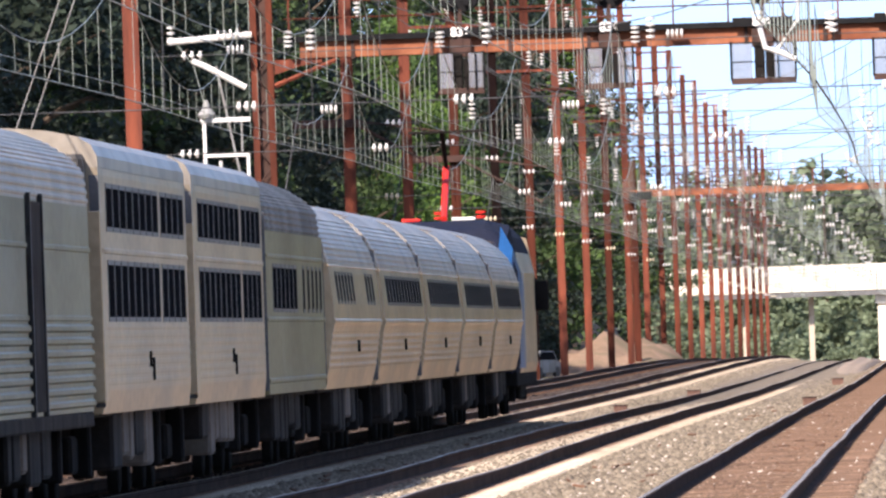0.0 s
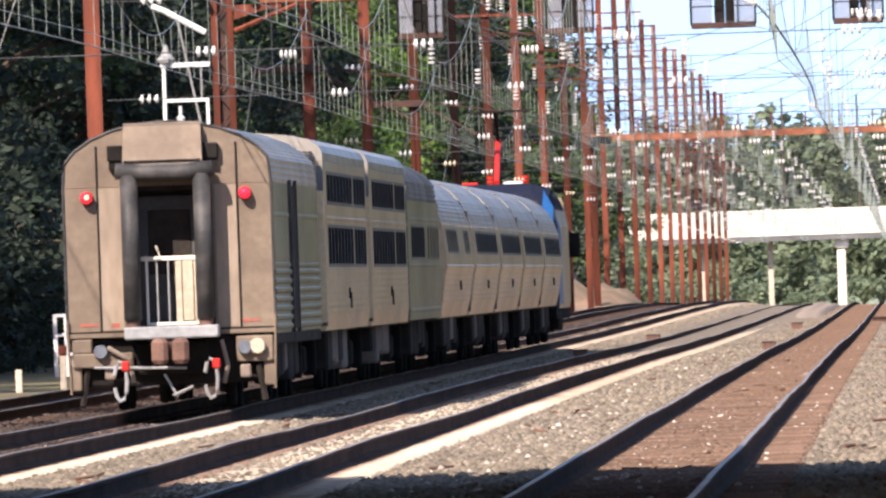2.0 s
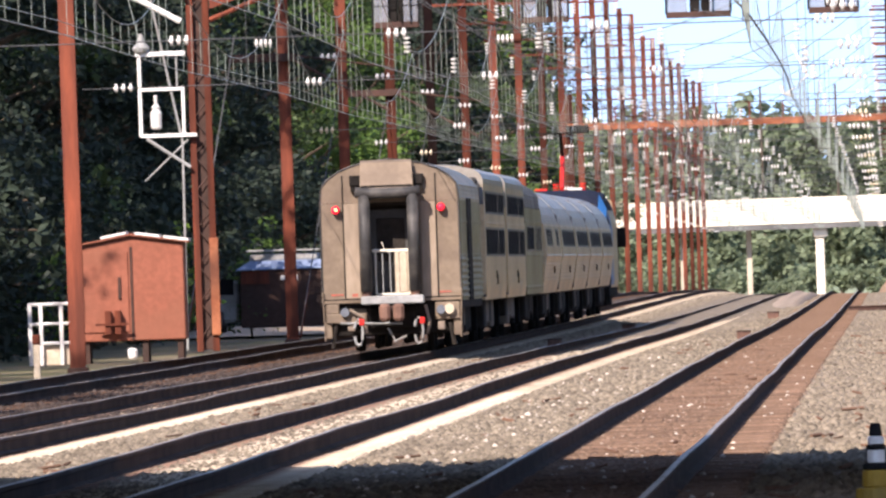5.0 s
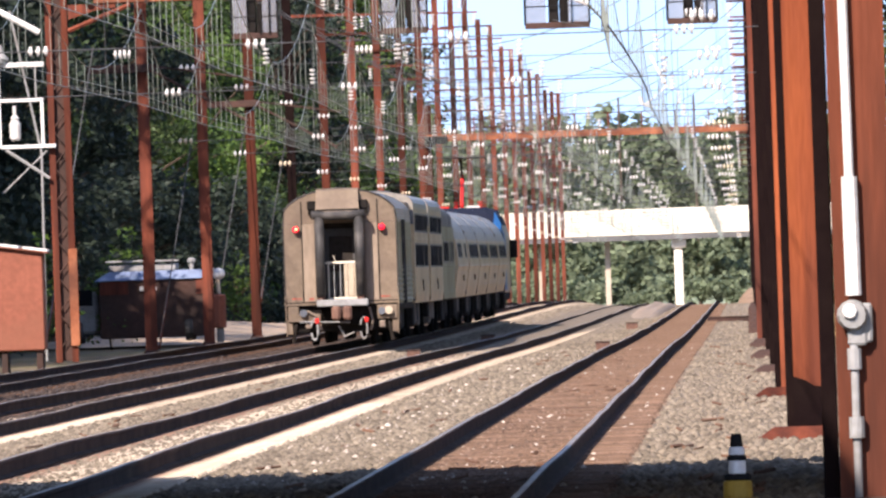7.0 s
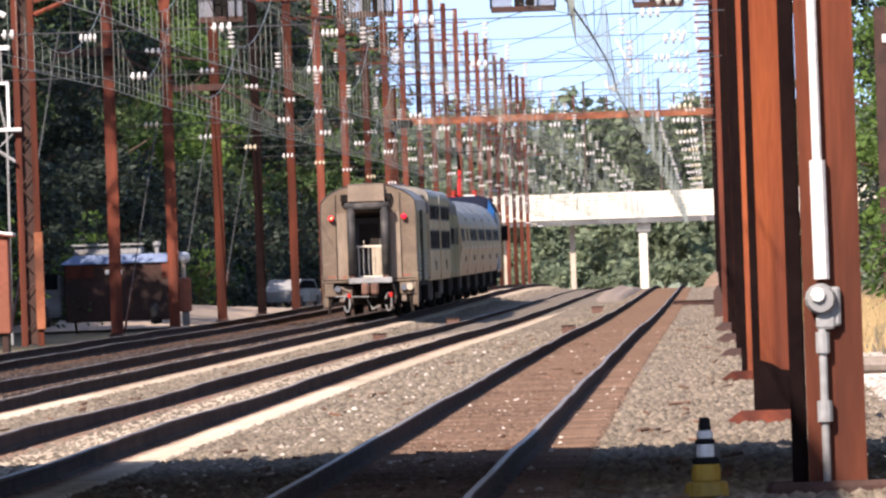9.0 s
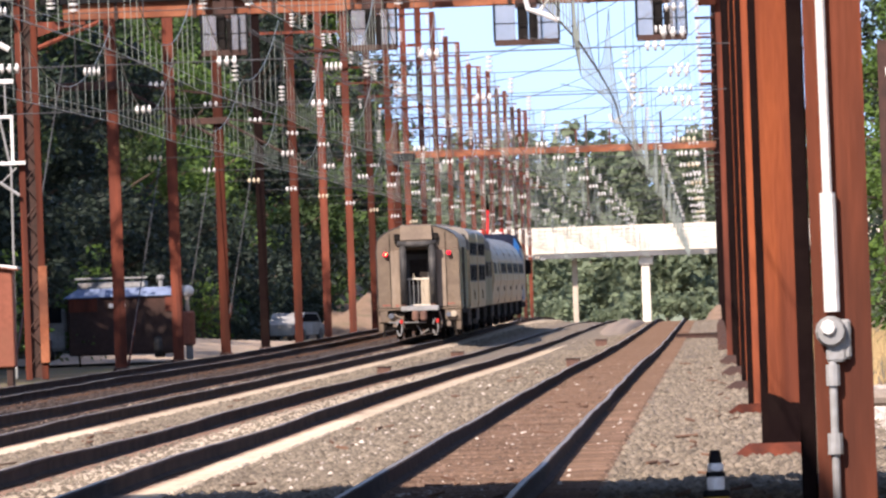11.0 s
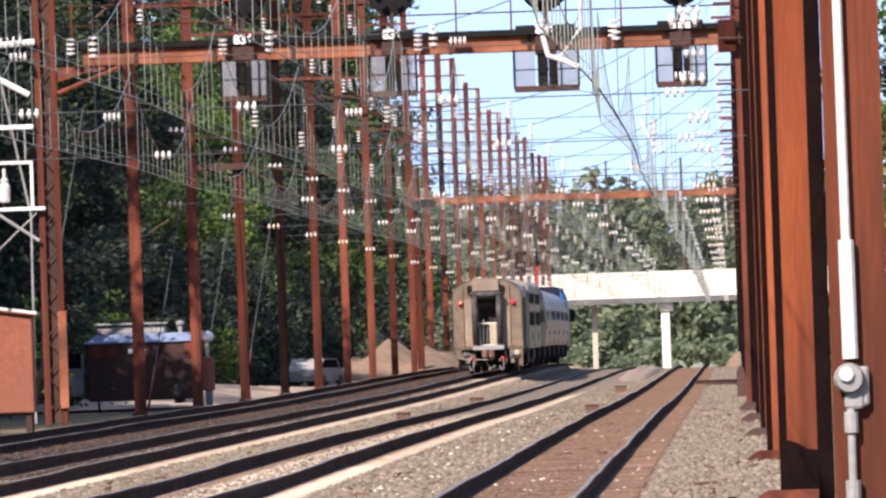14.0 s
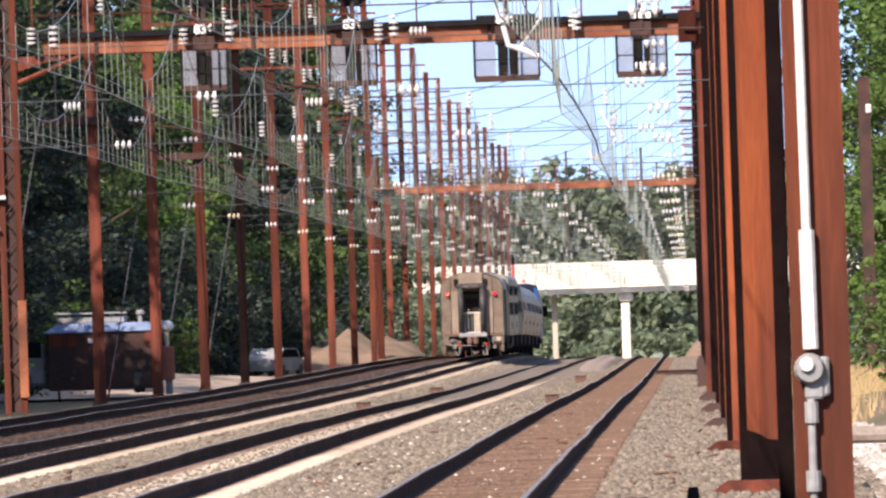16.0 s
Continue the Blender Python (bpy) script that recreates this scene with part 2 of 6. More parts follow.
# distance haze is put into the leaf and hillside colours as paleness
LEAF_FAR = leaf_mat("haze_pale_leaves", (0.25, 0.30, 0.18), (0.18, 0.225, 0.135))
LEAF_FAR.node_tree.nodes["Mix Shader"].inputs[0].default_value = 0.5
FAR_HILL = mat("haze_pale_hillside", (0.20, 0.235, 0.165), (0.13, 0.165, 0.11), scale=0.12, fine=0.9, rough=1.0, bump=0.0)
BROWN_IRON = mat("brown_cast_iron", (0.20, 0.115, 0.085), (0.12, 0.07, 0.055), scale=3, fine=20, rough=0.75)
DULL_RED = mat("worn_red_paint", (0.42, 0.10, 0.07), (0.32, 0.12, 0.09), scale=6, fine=30, rough=0.7)
SOCKET_GREY = mat("blue_grey_metal", (0.15, 0.165, 0.19), (0.11, 0.12, 0.14), scale=4, fine=20, rough=0.55)
# grey door paint, darkened to stand for the deep doorway's shade
DOOR_DARK = mat("shade_darkened_door", (0.10, 0.095, 0.09), (0.07, 0.066, 0.062), scale=2, fine=14, rough=0.6, dirt=(0.04, 0.038, 0.036))
TAIL_RED = glow("red_tail_lens", (0.9, 0.02, 0.04), 0.7)
TAIL_HOT = glow("lit_orange_lamp", (1.0, 0.30, 0.10), 4.0)
SIGNAL_RED = glow("red_signal_lens", (0.9, 0.015, 0.03), 1.3)
WOOD_PALE = mat("cream_paint", (0.50, 0.42, 0.31), (0.42, 0.35, 0.26), scale=2, fine=14, rough=0.6)
SCREEN = mat("grey_see_through_screen", (0.30, 0.31, 0.34), (0.24, 0.25, 0.28), scale=2, fine=30, rough=0.5)
SCREEN.node_tree.nodes["Principled BSDF"].inputs["Alpha"].default_value = 0.5
PALE_STONE = mat("pale_broken_stone", (0.55, 0.48, 0.40), (0.40, 0.34, 0.28), scale=0.8, fine=20, rough=0.95, bump=0.0, island=0.35)
STRAW = mat("dry_straw", (0.42, 0.30, 0.15), (0.30, 0.22, 0.11), scale=0.5, fine=8, rough=0.9, bump=0.0, island=0.35)


# ---- mesh building ----
class Mesh:
    """Collects vertices and faces of one mesh; faces carry a material slot."""

    def __init__(self):
        self.v, self.f, self.s = [], [], []

    def add(self, verts, faces, slot=0):
        o = len(self.v)
        self.v.extend(tuple(p) for p in verts)
        self.f.extend(tuple(i + o for i in f) for f in faces)
        self.s.extend([slot] * len(faces))
        return self

    def box(self, x0, x1, y0, y1, z0, z1, slot=0, c=0.0):
        """A box; c chamfers its four upright edges and its rims."""
        if c <= 0:
            v = [(x, y, z) for z in (z0, z1) for y in (y0, y1) for x in (x0, x1)]
            return self.add(v, [(0, 2, 3, 1), (4, 5, 7, 6), (0, 1, 5, 4), (2, 6, 7, 3), (0, 4, 6, 2), (1, 3, 7, 5)], slot)

        def ring(k, z):
            a, b, d, e = x0 + k, x1 - k, y0 + k, y1 - k
            return [(a + c, d, z), (b - c, d, z), (b, d + c, z), (b, e - c, z), (b - c, e, z), (a + c, e, z), (a, e - c, z), (a, d + c, z)]
        return self.loft([ring(c * 0.6, z0), ring(0, z0 + c), ring(0, z1 - c), ring(c * 0.6, z1)], slot=slot)

    def loft(self, rings, closed=True, caps=True, slot=0):
        n = len(rings[0])
        v = [p for r in rings for p in r]
        f = []
        for k in range(len(rings) - 1):
            for i in range(n if closed else n - 1):
                j = (i + 1) % n
                f.append((k * n + i, k * n + j, (k + 1) * n + j, (k + 1) * n + i))
        if caps and closed:
            f.append(tuple(range(n - 1, -1, -1)))
            f.append(tuple(range((len(rings) - 1) * n, len(rings) * n)))
        return self.add(v, f, slot)

    def tube(self, pts, r, n=6, slot=0, r_end=None):
        """A round bar along the points."""
        pts = [Vector(p) for p in pts]
        rings = []
        for i, p in enumerate(pts):
            d = (pts[min(i + 1, len(pts) - 1)] - pts[max(i - 1, 0)]).normalized()
            u = d.cross(Vector((0, 0, 1)) if abs(d.z) < 0.9 else Vector((1, 0, 0))).normalized()
            w = d.cross(u)
            rad = r if r_end is None else r + (r_end - r) * i / (len(pts) - 1)
            rings.append([p + (u * math.cos(a) + w * math.sin(a)) * rad for a in (2 * math.pi * k / n for k in range(n))])
        return self.loft(rings, slot=slot)

    def lathe(self, at, outline, n=10, slot=0, axis="z"):
        """Turns an outline of (radius, height) about an axis through at."""
        at = Vector(at)
        rings = []
        for r, h in outline:
            ring = []
            for k in range(n):
                a = 2 * math.pi * k / n
                c, s = r * math.cos(a), r * math.sin(a)
                ring.append(at + Vector({"z": (c, s, h), "y": (c, h, -s), "x": (h, c, s)}[axis]))
            rings.append(ring)
        return self.loft(rings, slot=slot)

    def data(self, name, *materials, smooth=False):
        me = bpy.data.meshes.new(name)
        me.from_pydata(self.v, [], self.f)
        for m in materials:
            me.materials.append(m)
        if len(materials) > 1:
            me.polygons.foreach_set("material_index", self.s)
        if smooth:
            me.polygons.foreach_set("use_smooth", [True] * len(self.f))
        me.update()
        return me


def part(name, mesh, material, parent=None, label="", smooth=False):
    """One mesh object under a thing or a part."""
    mats = material if isinstance(material, (list, tuple)) else [material]
    ob = new(name, mesh if isinstance(mesh, bpy.types.Mesh) else mesh.data(name, *mats, smooth=smooth))
    if parent:
        ob.parent = parent
    return tagged(ob, label)


def thing(name, label, category, group="", kind="", at=(0, 0, 0)):
    ob = new(name)
    ob.empty_display_size = 0.2
    ob.location = at
    return tagged(ob, label, category, group, kind)


def level(y):
    """Height of the line: flat, then falling gently past a far crest."""
    return 0.0 if y < 900 else -(y - 900) * 0.0013


BED_AT = (0, 330, 430, 520, 600, 700, 850, 1000, 1080, 1160, 1240, 1320, 1550, 1750, 2140, 4400)
BED_HIGH = (-0.06, -0.06, -0.09, -0.17, -0.21, -0.23, -0.22, -0.20, -0.20, -0.30, -0.60, -0.95, -1.7, -2.3, -3.2, -6.0)
OUTER_HIGH = (-0.06, -0.06, -0.06, -0.06, -0.05, 0.0, 0.12, 0.20, 0.16, 0.0, -0.40, -0.85, -1.7, -2.3, -3.2, -6.0)


def bed(y, x=0.0):
    """Height of the ballast and rails: the nearer tracks dip, the outer ones rise to a far crest, then all fall out of sight."""
    k = np.clip((-7.5 - x) / 2.0, 0, 1)
    return np.interp(y, BED_AT, BED_HIGH) * (1 - k) + np.interp(y, BED_AT, OUTER_HIGH) * k

# ---- ground and ballast ----
TRACKS = {"r": -2.54, "m": -6.72, "t": -10.47, "o": -14.5}
STATIONS = [60, 100, 130, 160, 200, 250, 300, 400, 500, 600, 700, 800, 900, 1000, 1200, 1400, 1700, 2000, 2300, 2600, 3200, 4400]


def build_ground():
    m = Mesh()
    xs = [-900, -300, -120, -60, -30, -22, -18.5, -16.4, 0.4, 2.4, 6, 12, 30, 90, 300, 900]
    drop = {-900: 6, -300: 3, -120: 1.5, -60: 0.6, -16.4: -0.5, 0.4: -0.5, 900: 5, 300: 2, 90: 0.8}
    ys = [-400, -100] + STATIONS
    v = [(x, y, min(level(y), bed(y) + 0.1) - 0.40 + drop.get(x, 0.0) + (0.12 * noise.noise((x * 0.13, y * 0.02, 0)))) for y in ys for x in xs]
    n = len(xs)
    m.add(v, [(k * n + i, k * n + i + 1, (k + 1) * n + i + 1, (k + 1) * n + i) for k in range(len(ys) - 1) for i in range(n - 1)])
    tagged(part("ground", m, DIRT), "dry earth and thin grass beside the railway", "ground", kind="structure")
    m = Mesh()
    prof = [(-18.2, -0.46), (-16.6, -0.215), (-12.5, -0.2), (-8.5, -0.2), (-4.45, -0.2), (-0.6, -0.205), (0.6, -0.24), (2.2, -0.46)]
    ys = list(range(-60, 400, 4)) + list(range(400, 2400, 20))
    v = [(x, y, bed(y, x) + z + 0.02 * noise.noise((x * 0.7, y * 0.11, 3))) for y in ys for x, z in prof]
    n = len(prof)
    m.add(v, [(k * n + i, k * n + i + 1, (k + 1) * n + i + 1, (k + 1) * n + i) for k in range(len(ys) - 1) for i in range(n - 1)])
    tagged(part("ballast_bed", m, BALLAST), "grey crushed stone ballast under the tracks", "ballast", kind="structure")
    m = Mesh()
    prof = [(-16.5, -0.206), (-14.5, -0.194), (-12.5, -0.19), (-11.6, -0.19)]
    v = [(x + 0.1 * noise.noise((y * 0.2, x, 0)), y, bed(y, x) + z + 0.02 * noise.noise((x * 0.7, y * 0.11, 3))) for y in ys for x, z in prof]
    n = len(prof)
    m.add(v, [(k * n + i, k * n + i + 1, (k + 1) * n + i + 1, (k + 1) * n + i) for k in range(len(ys) - 1) for i in range(n - 1)])
    tagged(part("ballast_bed", m, DARK_BALLAST), "dark brown ballast round the outer track", "ballast", kind="structure")


build_ground()


# ---- tracks ----
def rail_mesh(x, seed, y0=60, y1=2140):
    m = Mesh()
    prof = [(-0.075, -0.18), (0.075, -0.18), (0.075, -0.165), (0.012, -0.145), (0.012, -0.05), (0.037, -0.038), (0.037, -0.008), (0.025, 0.0),
            (-0.025, 0.0), (-0.037, -0.008), (-0.037, -0.038), (-0.012, -0.05), (-0.012, -0.145), (-0.075, -0.165)]
    rings = []
    y = y0
    while y <= y1:
        dx = 0.022 * noise.noise((y * 0.045, seed * 3.1, 0)) + 0.008 * noise.noise((y * 0.2, seed, 5))
        dz = 0.035 * noise.noise((y * 0.021, round(seed) * 1.7, 9)) + 0.01 * noise.noise((y * 0.11, seed, 2))
        rings.append([(x + dx + a, y, bed(y, x) + dz + b) for a, b in prof])
        y += 4 if y < 500 else 20
    m.loft(rings)
    n = len(prof)
    for k in range((len(rings) - 1) * n):
        if k % n in (7, 8):
            m.s[k] = 1
    return m


def build_track(key, tie_material, half, label):
    x = TRACKS[key]
    t = thing("railway_track", label, "railway track", "parallel railway tracks")
    for side in (-1, 1):
        part("rail", rail_mesh(x + side * 0.7525, x + side * 0.2), [RAIL, RAIL_TOP], t, "brown steel rail with a polished head")
    tie = Mesh().box(-half, half, -0.125, 0.125, -0.18, 0.0, c=0.02).data("tie", tie_material)
    rest = Mesh()
    y, k = 120.0, 0
    while y < 1400:
        z = -0.178 + 0.012 * random.random()
        if k < 290:
            ob = part("tie", tie, tie_material, t)
            ob.location, ob.rotation_euler = (x + random.uniform(-0.03, 0.03), y, bed(y, x) + z), (0, 0, random.uniform(-0.012, 0.012))
        else:
            rest.box(-half, half, y - 0.125, y + 0.125, bed(y, x) - 0.36, bed(y, x) + z)
        y, k = y + 0.61, k + 1
    far = tagged(part("tie", rest, tie_material, t), kind="stuff")
    far.location = (x, 0, 0)


build_track("m", TIE_CONCRETE, 1.3, "railway track with pale concrete ties and brown rails")
build_track("t", TIE_CONCRETE, 1.3, "railway track with concrete ties under the departing train")
build_track("o", WOOD_TIE, 1.3, "outer railway track beside the woods")
build_track("r", RUSTY_TIE, 1.3, "railway track with weathered timber ties and rusty dust")


def scatter(name, count, region, material, label, size=(0.022, 0.07), seed=1, lift=0.0):
    """Loose stones lying on the ballast, thinning out with distance."""
    rng = np.random.default_rng(seed)
    base = np.array([(1, 0, 0), (0, 1, 0), (-1, 0, 0), (0, -1, 0), (0, 0, 0.8), (0.6, 0.6, 0.35), (-0.6, 0.5, 0.4), (0, -0.7, 0.5)], float)
    tri = [(0, 5, 4), (5, 1, 4), (1, 6, 4), (6, 2, 4), (2, 7, 4), (7, 0, 4), (0, 1, 5), (1, 2, 6), (2, 3, 7), (3, 0, 7)]
    x0, x1, y0, y1 = region
    u = rng.random(count)
    y = 1 / (1 / y0 + u * (1 / y1 - 1 / y0))
    x = x0 + (x1 - x0) * rng.random(count)
    s = (size[0] + (size[1] - size[0]) * rng.random(count) ** 3)
    a = rng.random(count) * 6.283
    pts = base[None] * (1 + 0.35 * (rng.random((count, 8, 3)) - 0.5)) * s[:, None, None]
    c, q = np.cos(a)[:, None], np.sin(a)[:, None]
    px = pts[:, :, 0] * c - pts[:, :, 1] * q + x[:, None]
    py = pts[:, :, 0] * q + pts[:, :, 1] * c + y[:, None]
    pz = pts[:, :, 2] - 0.205 + lift + bed(y, x)[:, None]
    verts = np.stack([px, py, pz], -1).reshape(-1, 3)
    faces = (np.array(tri)[None] + (np.arange(count) * 8)[:, None, None]).reshape(-1, 3)
    me = bpy.data.meshes.new(name)
    me.vertices.add(len(verts))
    me.vertices.foreach_set("co", verts.ravel())
    me.loops.add(faces.size)
    me.loops.foreach_set("vertex_index", faces.ravel().astype(np.int32))
    me.polygons.add(len(faces))
    me.polygons.foreach_set("loop_start", np.arange(0, faces.size, 3, dtype=np.int32))
    me.materials.append(material)
    me.update(calc_edges=True)
    tagged(new(name, me), label, "ballast stones", kind="stuff")


scatter("ballast_stones", 30000, (-5.36, -3.88, 120, 1300), STONE, "loose grey ballast stones between two tracks", seed=2)
scatter("ballast_stones", 30000, (-9.2, -8.05, 120, 1300), STONE, "loose grey ballast stones between two tracks", seed=3)
scatter("ballast_stones", 9000, (-13.2, -11.85, 150, 900), DARK_STONE, "loose dark ballast stones beside the outer track", seed=4)
scatter("ballast_stones", 24000, (-1.18, 2.0, 120, 1300), STONE, "loose grey ballast stones along the foot of the masts", seed=5)
scatter("ballast_stones", 26000, (-3.2, -1.92, 120, 1500), BROWN_STONE, "rust-brown dusty stones between the rails", (0.014, 0.045), seed=6, lift=0.014)
scatter("ballast_stones", 260, (-3.15, -1.3, 125, 500), PALE_STONE, "pale stone chips strewn over the rusty track", (0.012, 0.04), seed=31, lift=0.03)
scatter("ballast_stones", 350, (-5.2, -3.6, 125, 500), PALE_STONE, "pale stone chips strewn between two tracks", (0.015, 0.045), seed=32, lift=0.04)
scatter("ballast_stones", 6000, (-1.76, -1.18, 120, 1000), BROWN_STONE, "rust-brown dusty stones on the tie ends", (0.01, 0.03), seed=8, lift=0.02)
scatter("ballast_stones", 16000, (-11.0, -10.1, 150, 800), DARK_STONE, "dark stones between the rails under the train", (0.015, 0.05), seed=9, lift=0.03)
scatter("ballast_stones", 14000, (-16.5, -11.75, 200, 1000), DARK_STONE, "dark stones round the outer track", (0.02, 0.06), seed=10, lift=0.03)
scatter("ballast_stones", 8000, (-7.25, -6.2, 120, 700), STONE, "small grey stones between the concrete ties", (0.015, 0.045), seed=7, lift=0.03)


scatter("ballast_stones", 9000, (-3.92, -3.34, 120, 1200), STONE, "loose grey stones over the tie ends", seed=12, lift=0.03)


def build_debris():
    """Sticks, lumps and weeds lying on the ballast."""
    rng = random.Random(17)
    m = Mesh()
    for _ in range(160):
        y = 1 / rng.uniform(1 / 520, 1 / 130)
        x = rng.choice([rng.uniform(-5.1, -3.8), rng.uniform(-0.9, 0.2), rng.uniform(-9.0, -7.9), rng.uniform(-3.0, -1.8)])
        a, n = rng.uniform(0, 3.1), rng.uniform(0.06, 0.28)
        m.tube([(x, y, bed(y, x) - 0.17), (x + math.cos(a) * n, y + math.sin(a) * n * 2, bed(y, x) - 0.165 + rng.uniform(0, 0.03))], rng.uniform(0.008, 0.022), 5)
    tagged(part("debris", m, WOOD_TIE), "dark sticks and scraps on the ballast", "debris", kind="stuff")


build_debris()


# ---- trees and far distance ----
def leaf_cloud(m, centres, count, leaf, rng, spread=1.0):
    """Many small bent leaf sprays around the given (x, y, z, rx, ry, rz) clumps."""
    for cx, cy, cz, rx, ry, rz in centres:
        for _ in range(count):
            d = Vector((rng.gauss(0, 1), rng.gauss(0, 1), rng.gauss(0, 1))).normalized() * (rng.random() ** 0.4) * spread
            p = Vector((cx + d.x * rx, cy + d.y * ry, cz + d.z * rz))
            s = leaf * rng.uniform(0.6, 1.5)
            a = Vector((rng.gauss(0, 1), rng.gauss(0, 1), rng.gauss(0, 0.6))).normalized() * s
            b = a.cross(Vector((rng.gauss(0, 1), rng.gauss(0, 1), rng.gauss(0, 1)))).normalized() * s * 0.55
            m.add([p - a, p + b * 0.9, p + a + Vector((0, 0, -0.25 * s)), p - b * 0.9], [(0, 1, 2), (0, 2, 3)])


def tree_meshes(seed, height, radius, leaves, leaf, low=0.12):
    rng = random.Random(seed)
    wood, crown = Mesh(), Mesh()
    lean = rng.uniform(-0.6, 0.6)
    top = Vector((lean, 0, height * 0.8))
    wood.tube([(0, 0, -0.3), (0.1, 0, height * 0.3), top * 0.7, top], 0.02 * height, 8, r_end=0.05)
    clumps = []
    n = 24
    for i in range(n):
        h = height * (low + (0.93 - low) * (i + rng.random()) / n)
        reach = radius * (0.55 + 0.45 * math.sin(math.pi * min(1, (h / height) * 0.9 + 0.12))) * rng.uniform(0.55, 1.05)
        a = rng.random() * 6.283
        tip = Vector((math.cos(a) * reach, math.sin(a) * reach, h + rng.uniform(-0.3, 1.0)))
        base = Vector((lean * h / height, 0, h * 0.72))
        wood.tube([base, (base + tip) / 2 + Vector((0, 0, 0.4)), tip], 0.006 * height, 5, r_end=0.02)
        s = radius * rng.uniform(0.22, 0.42)
        clumps.append((tip.x * 0.85, tip.y * 0.85, tip.z, s, s, s * 0.62))
        clumps.append((tip.x * 0.45, tip.y * 0.45, tip.z + 0.6, s, s, s * 0.7))
    leaf_cloud(crown, clumps, leaves // len(clumps), leaf, rng)
    return wood, crown


def tree_kind(name, label, seed, height, radius, leaves, leaf, material, low=0.12):
    t = thing(name, label, "tree")
    wood, crown = tree_meshes(seed, height, radius, leaves, leaf, low)
    part("trunk", wood, BARK, t)
    part("crown", crown, material, t)
    return t


TREES = [tree_kind("tree", "tall dark green broadleaf tree at the wood's edge", 11, 21, 5.5, 14000, 0.16, LEAF, 0.06),
         tree_kind("tree", "tall broadleaf tree with dense dark foliage", 12, 24, 6.0, 14000, 0.17, LEAF_DARK, 0.06),
         tree_kind("tree", "broadleaf tree with sunlit light green foliage", 13, 18, 5.0, 12000, 0.15, LEAF_LIGHT, 0.05),
         tree_kind("tree", "far tree behind the railway, green paled for haze", 14, 20, 6.0, 3000, 0.42, LEAF_FAR, 0.05),
         tree_kind("tree", "far tree behind the overpass, green paled for haze", 15, 23, 7.0, 3000, 0.45, LEAF_FAR, 0.05)]
BUSH = tree_kind("bush", "light green bush on the dry ground", 16, 2.6, 1.7, 900, 0.12, LEAF_LIGHT, 0.03)


SHRUB = tree_kind("shrub", "dense dark green shrub added for shade at the wood's foot", 18, 4.6, 2.8, 3600, 0.14, LEAF_DARK, 0.03)


def plant(kind, x, y, rz, s, z=None):
    c = copy_thing(kind, pose(x, y, level(y) - 0.35 if z is None else z, 0, 0, rz))
    c.scale = (s, s, s)
    return c


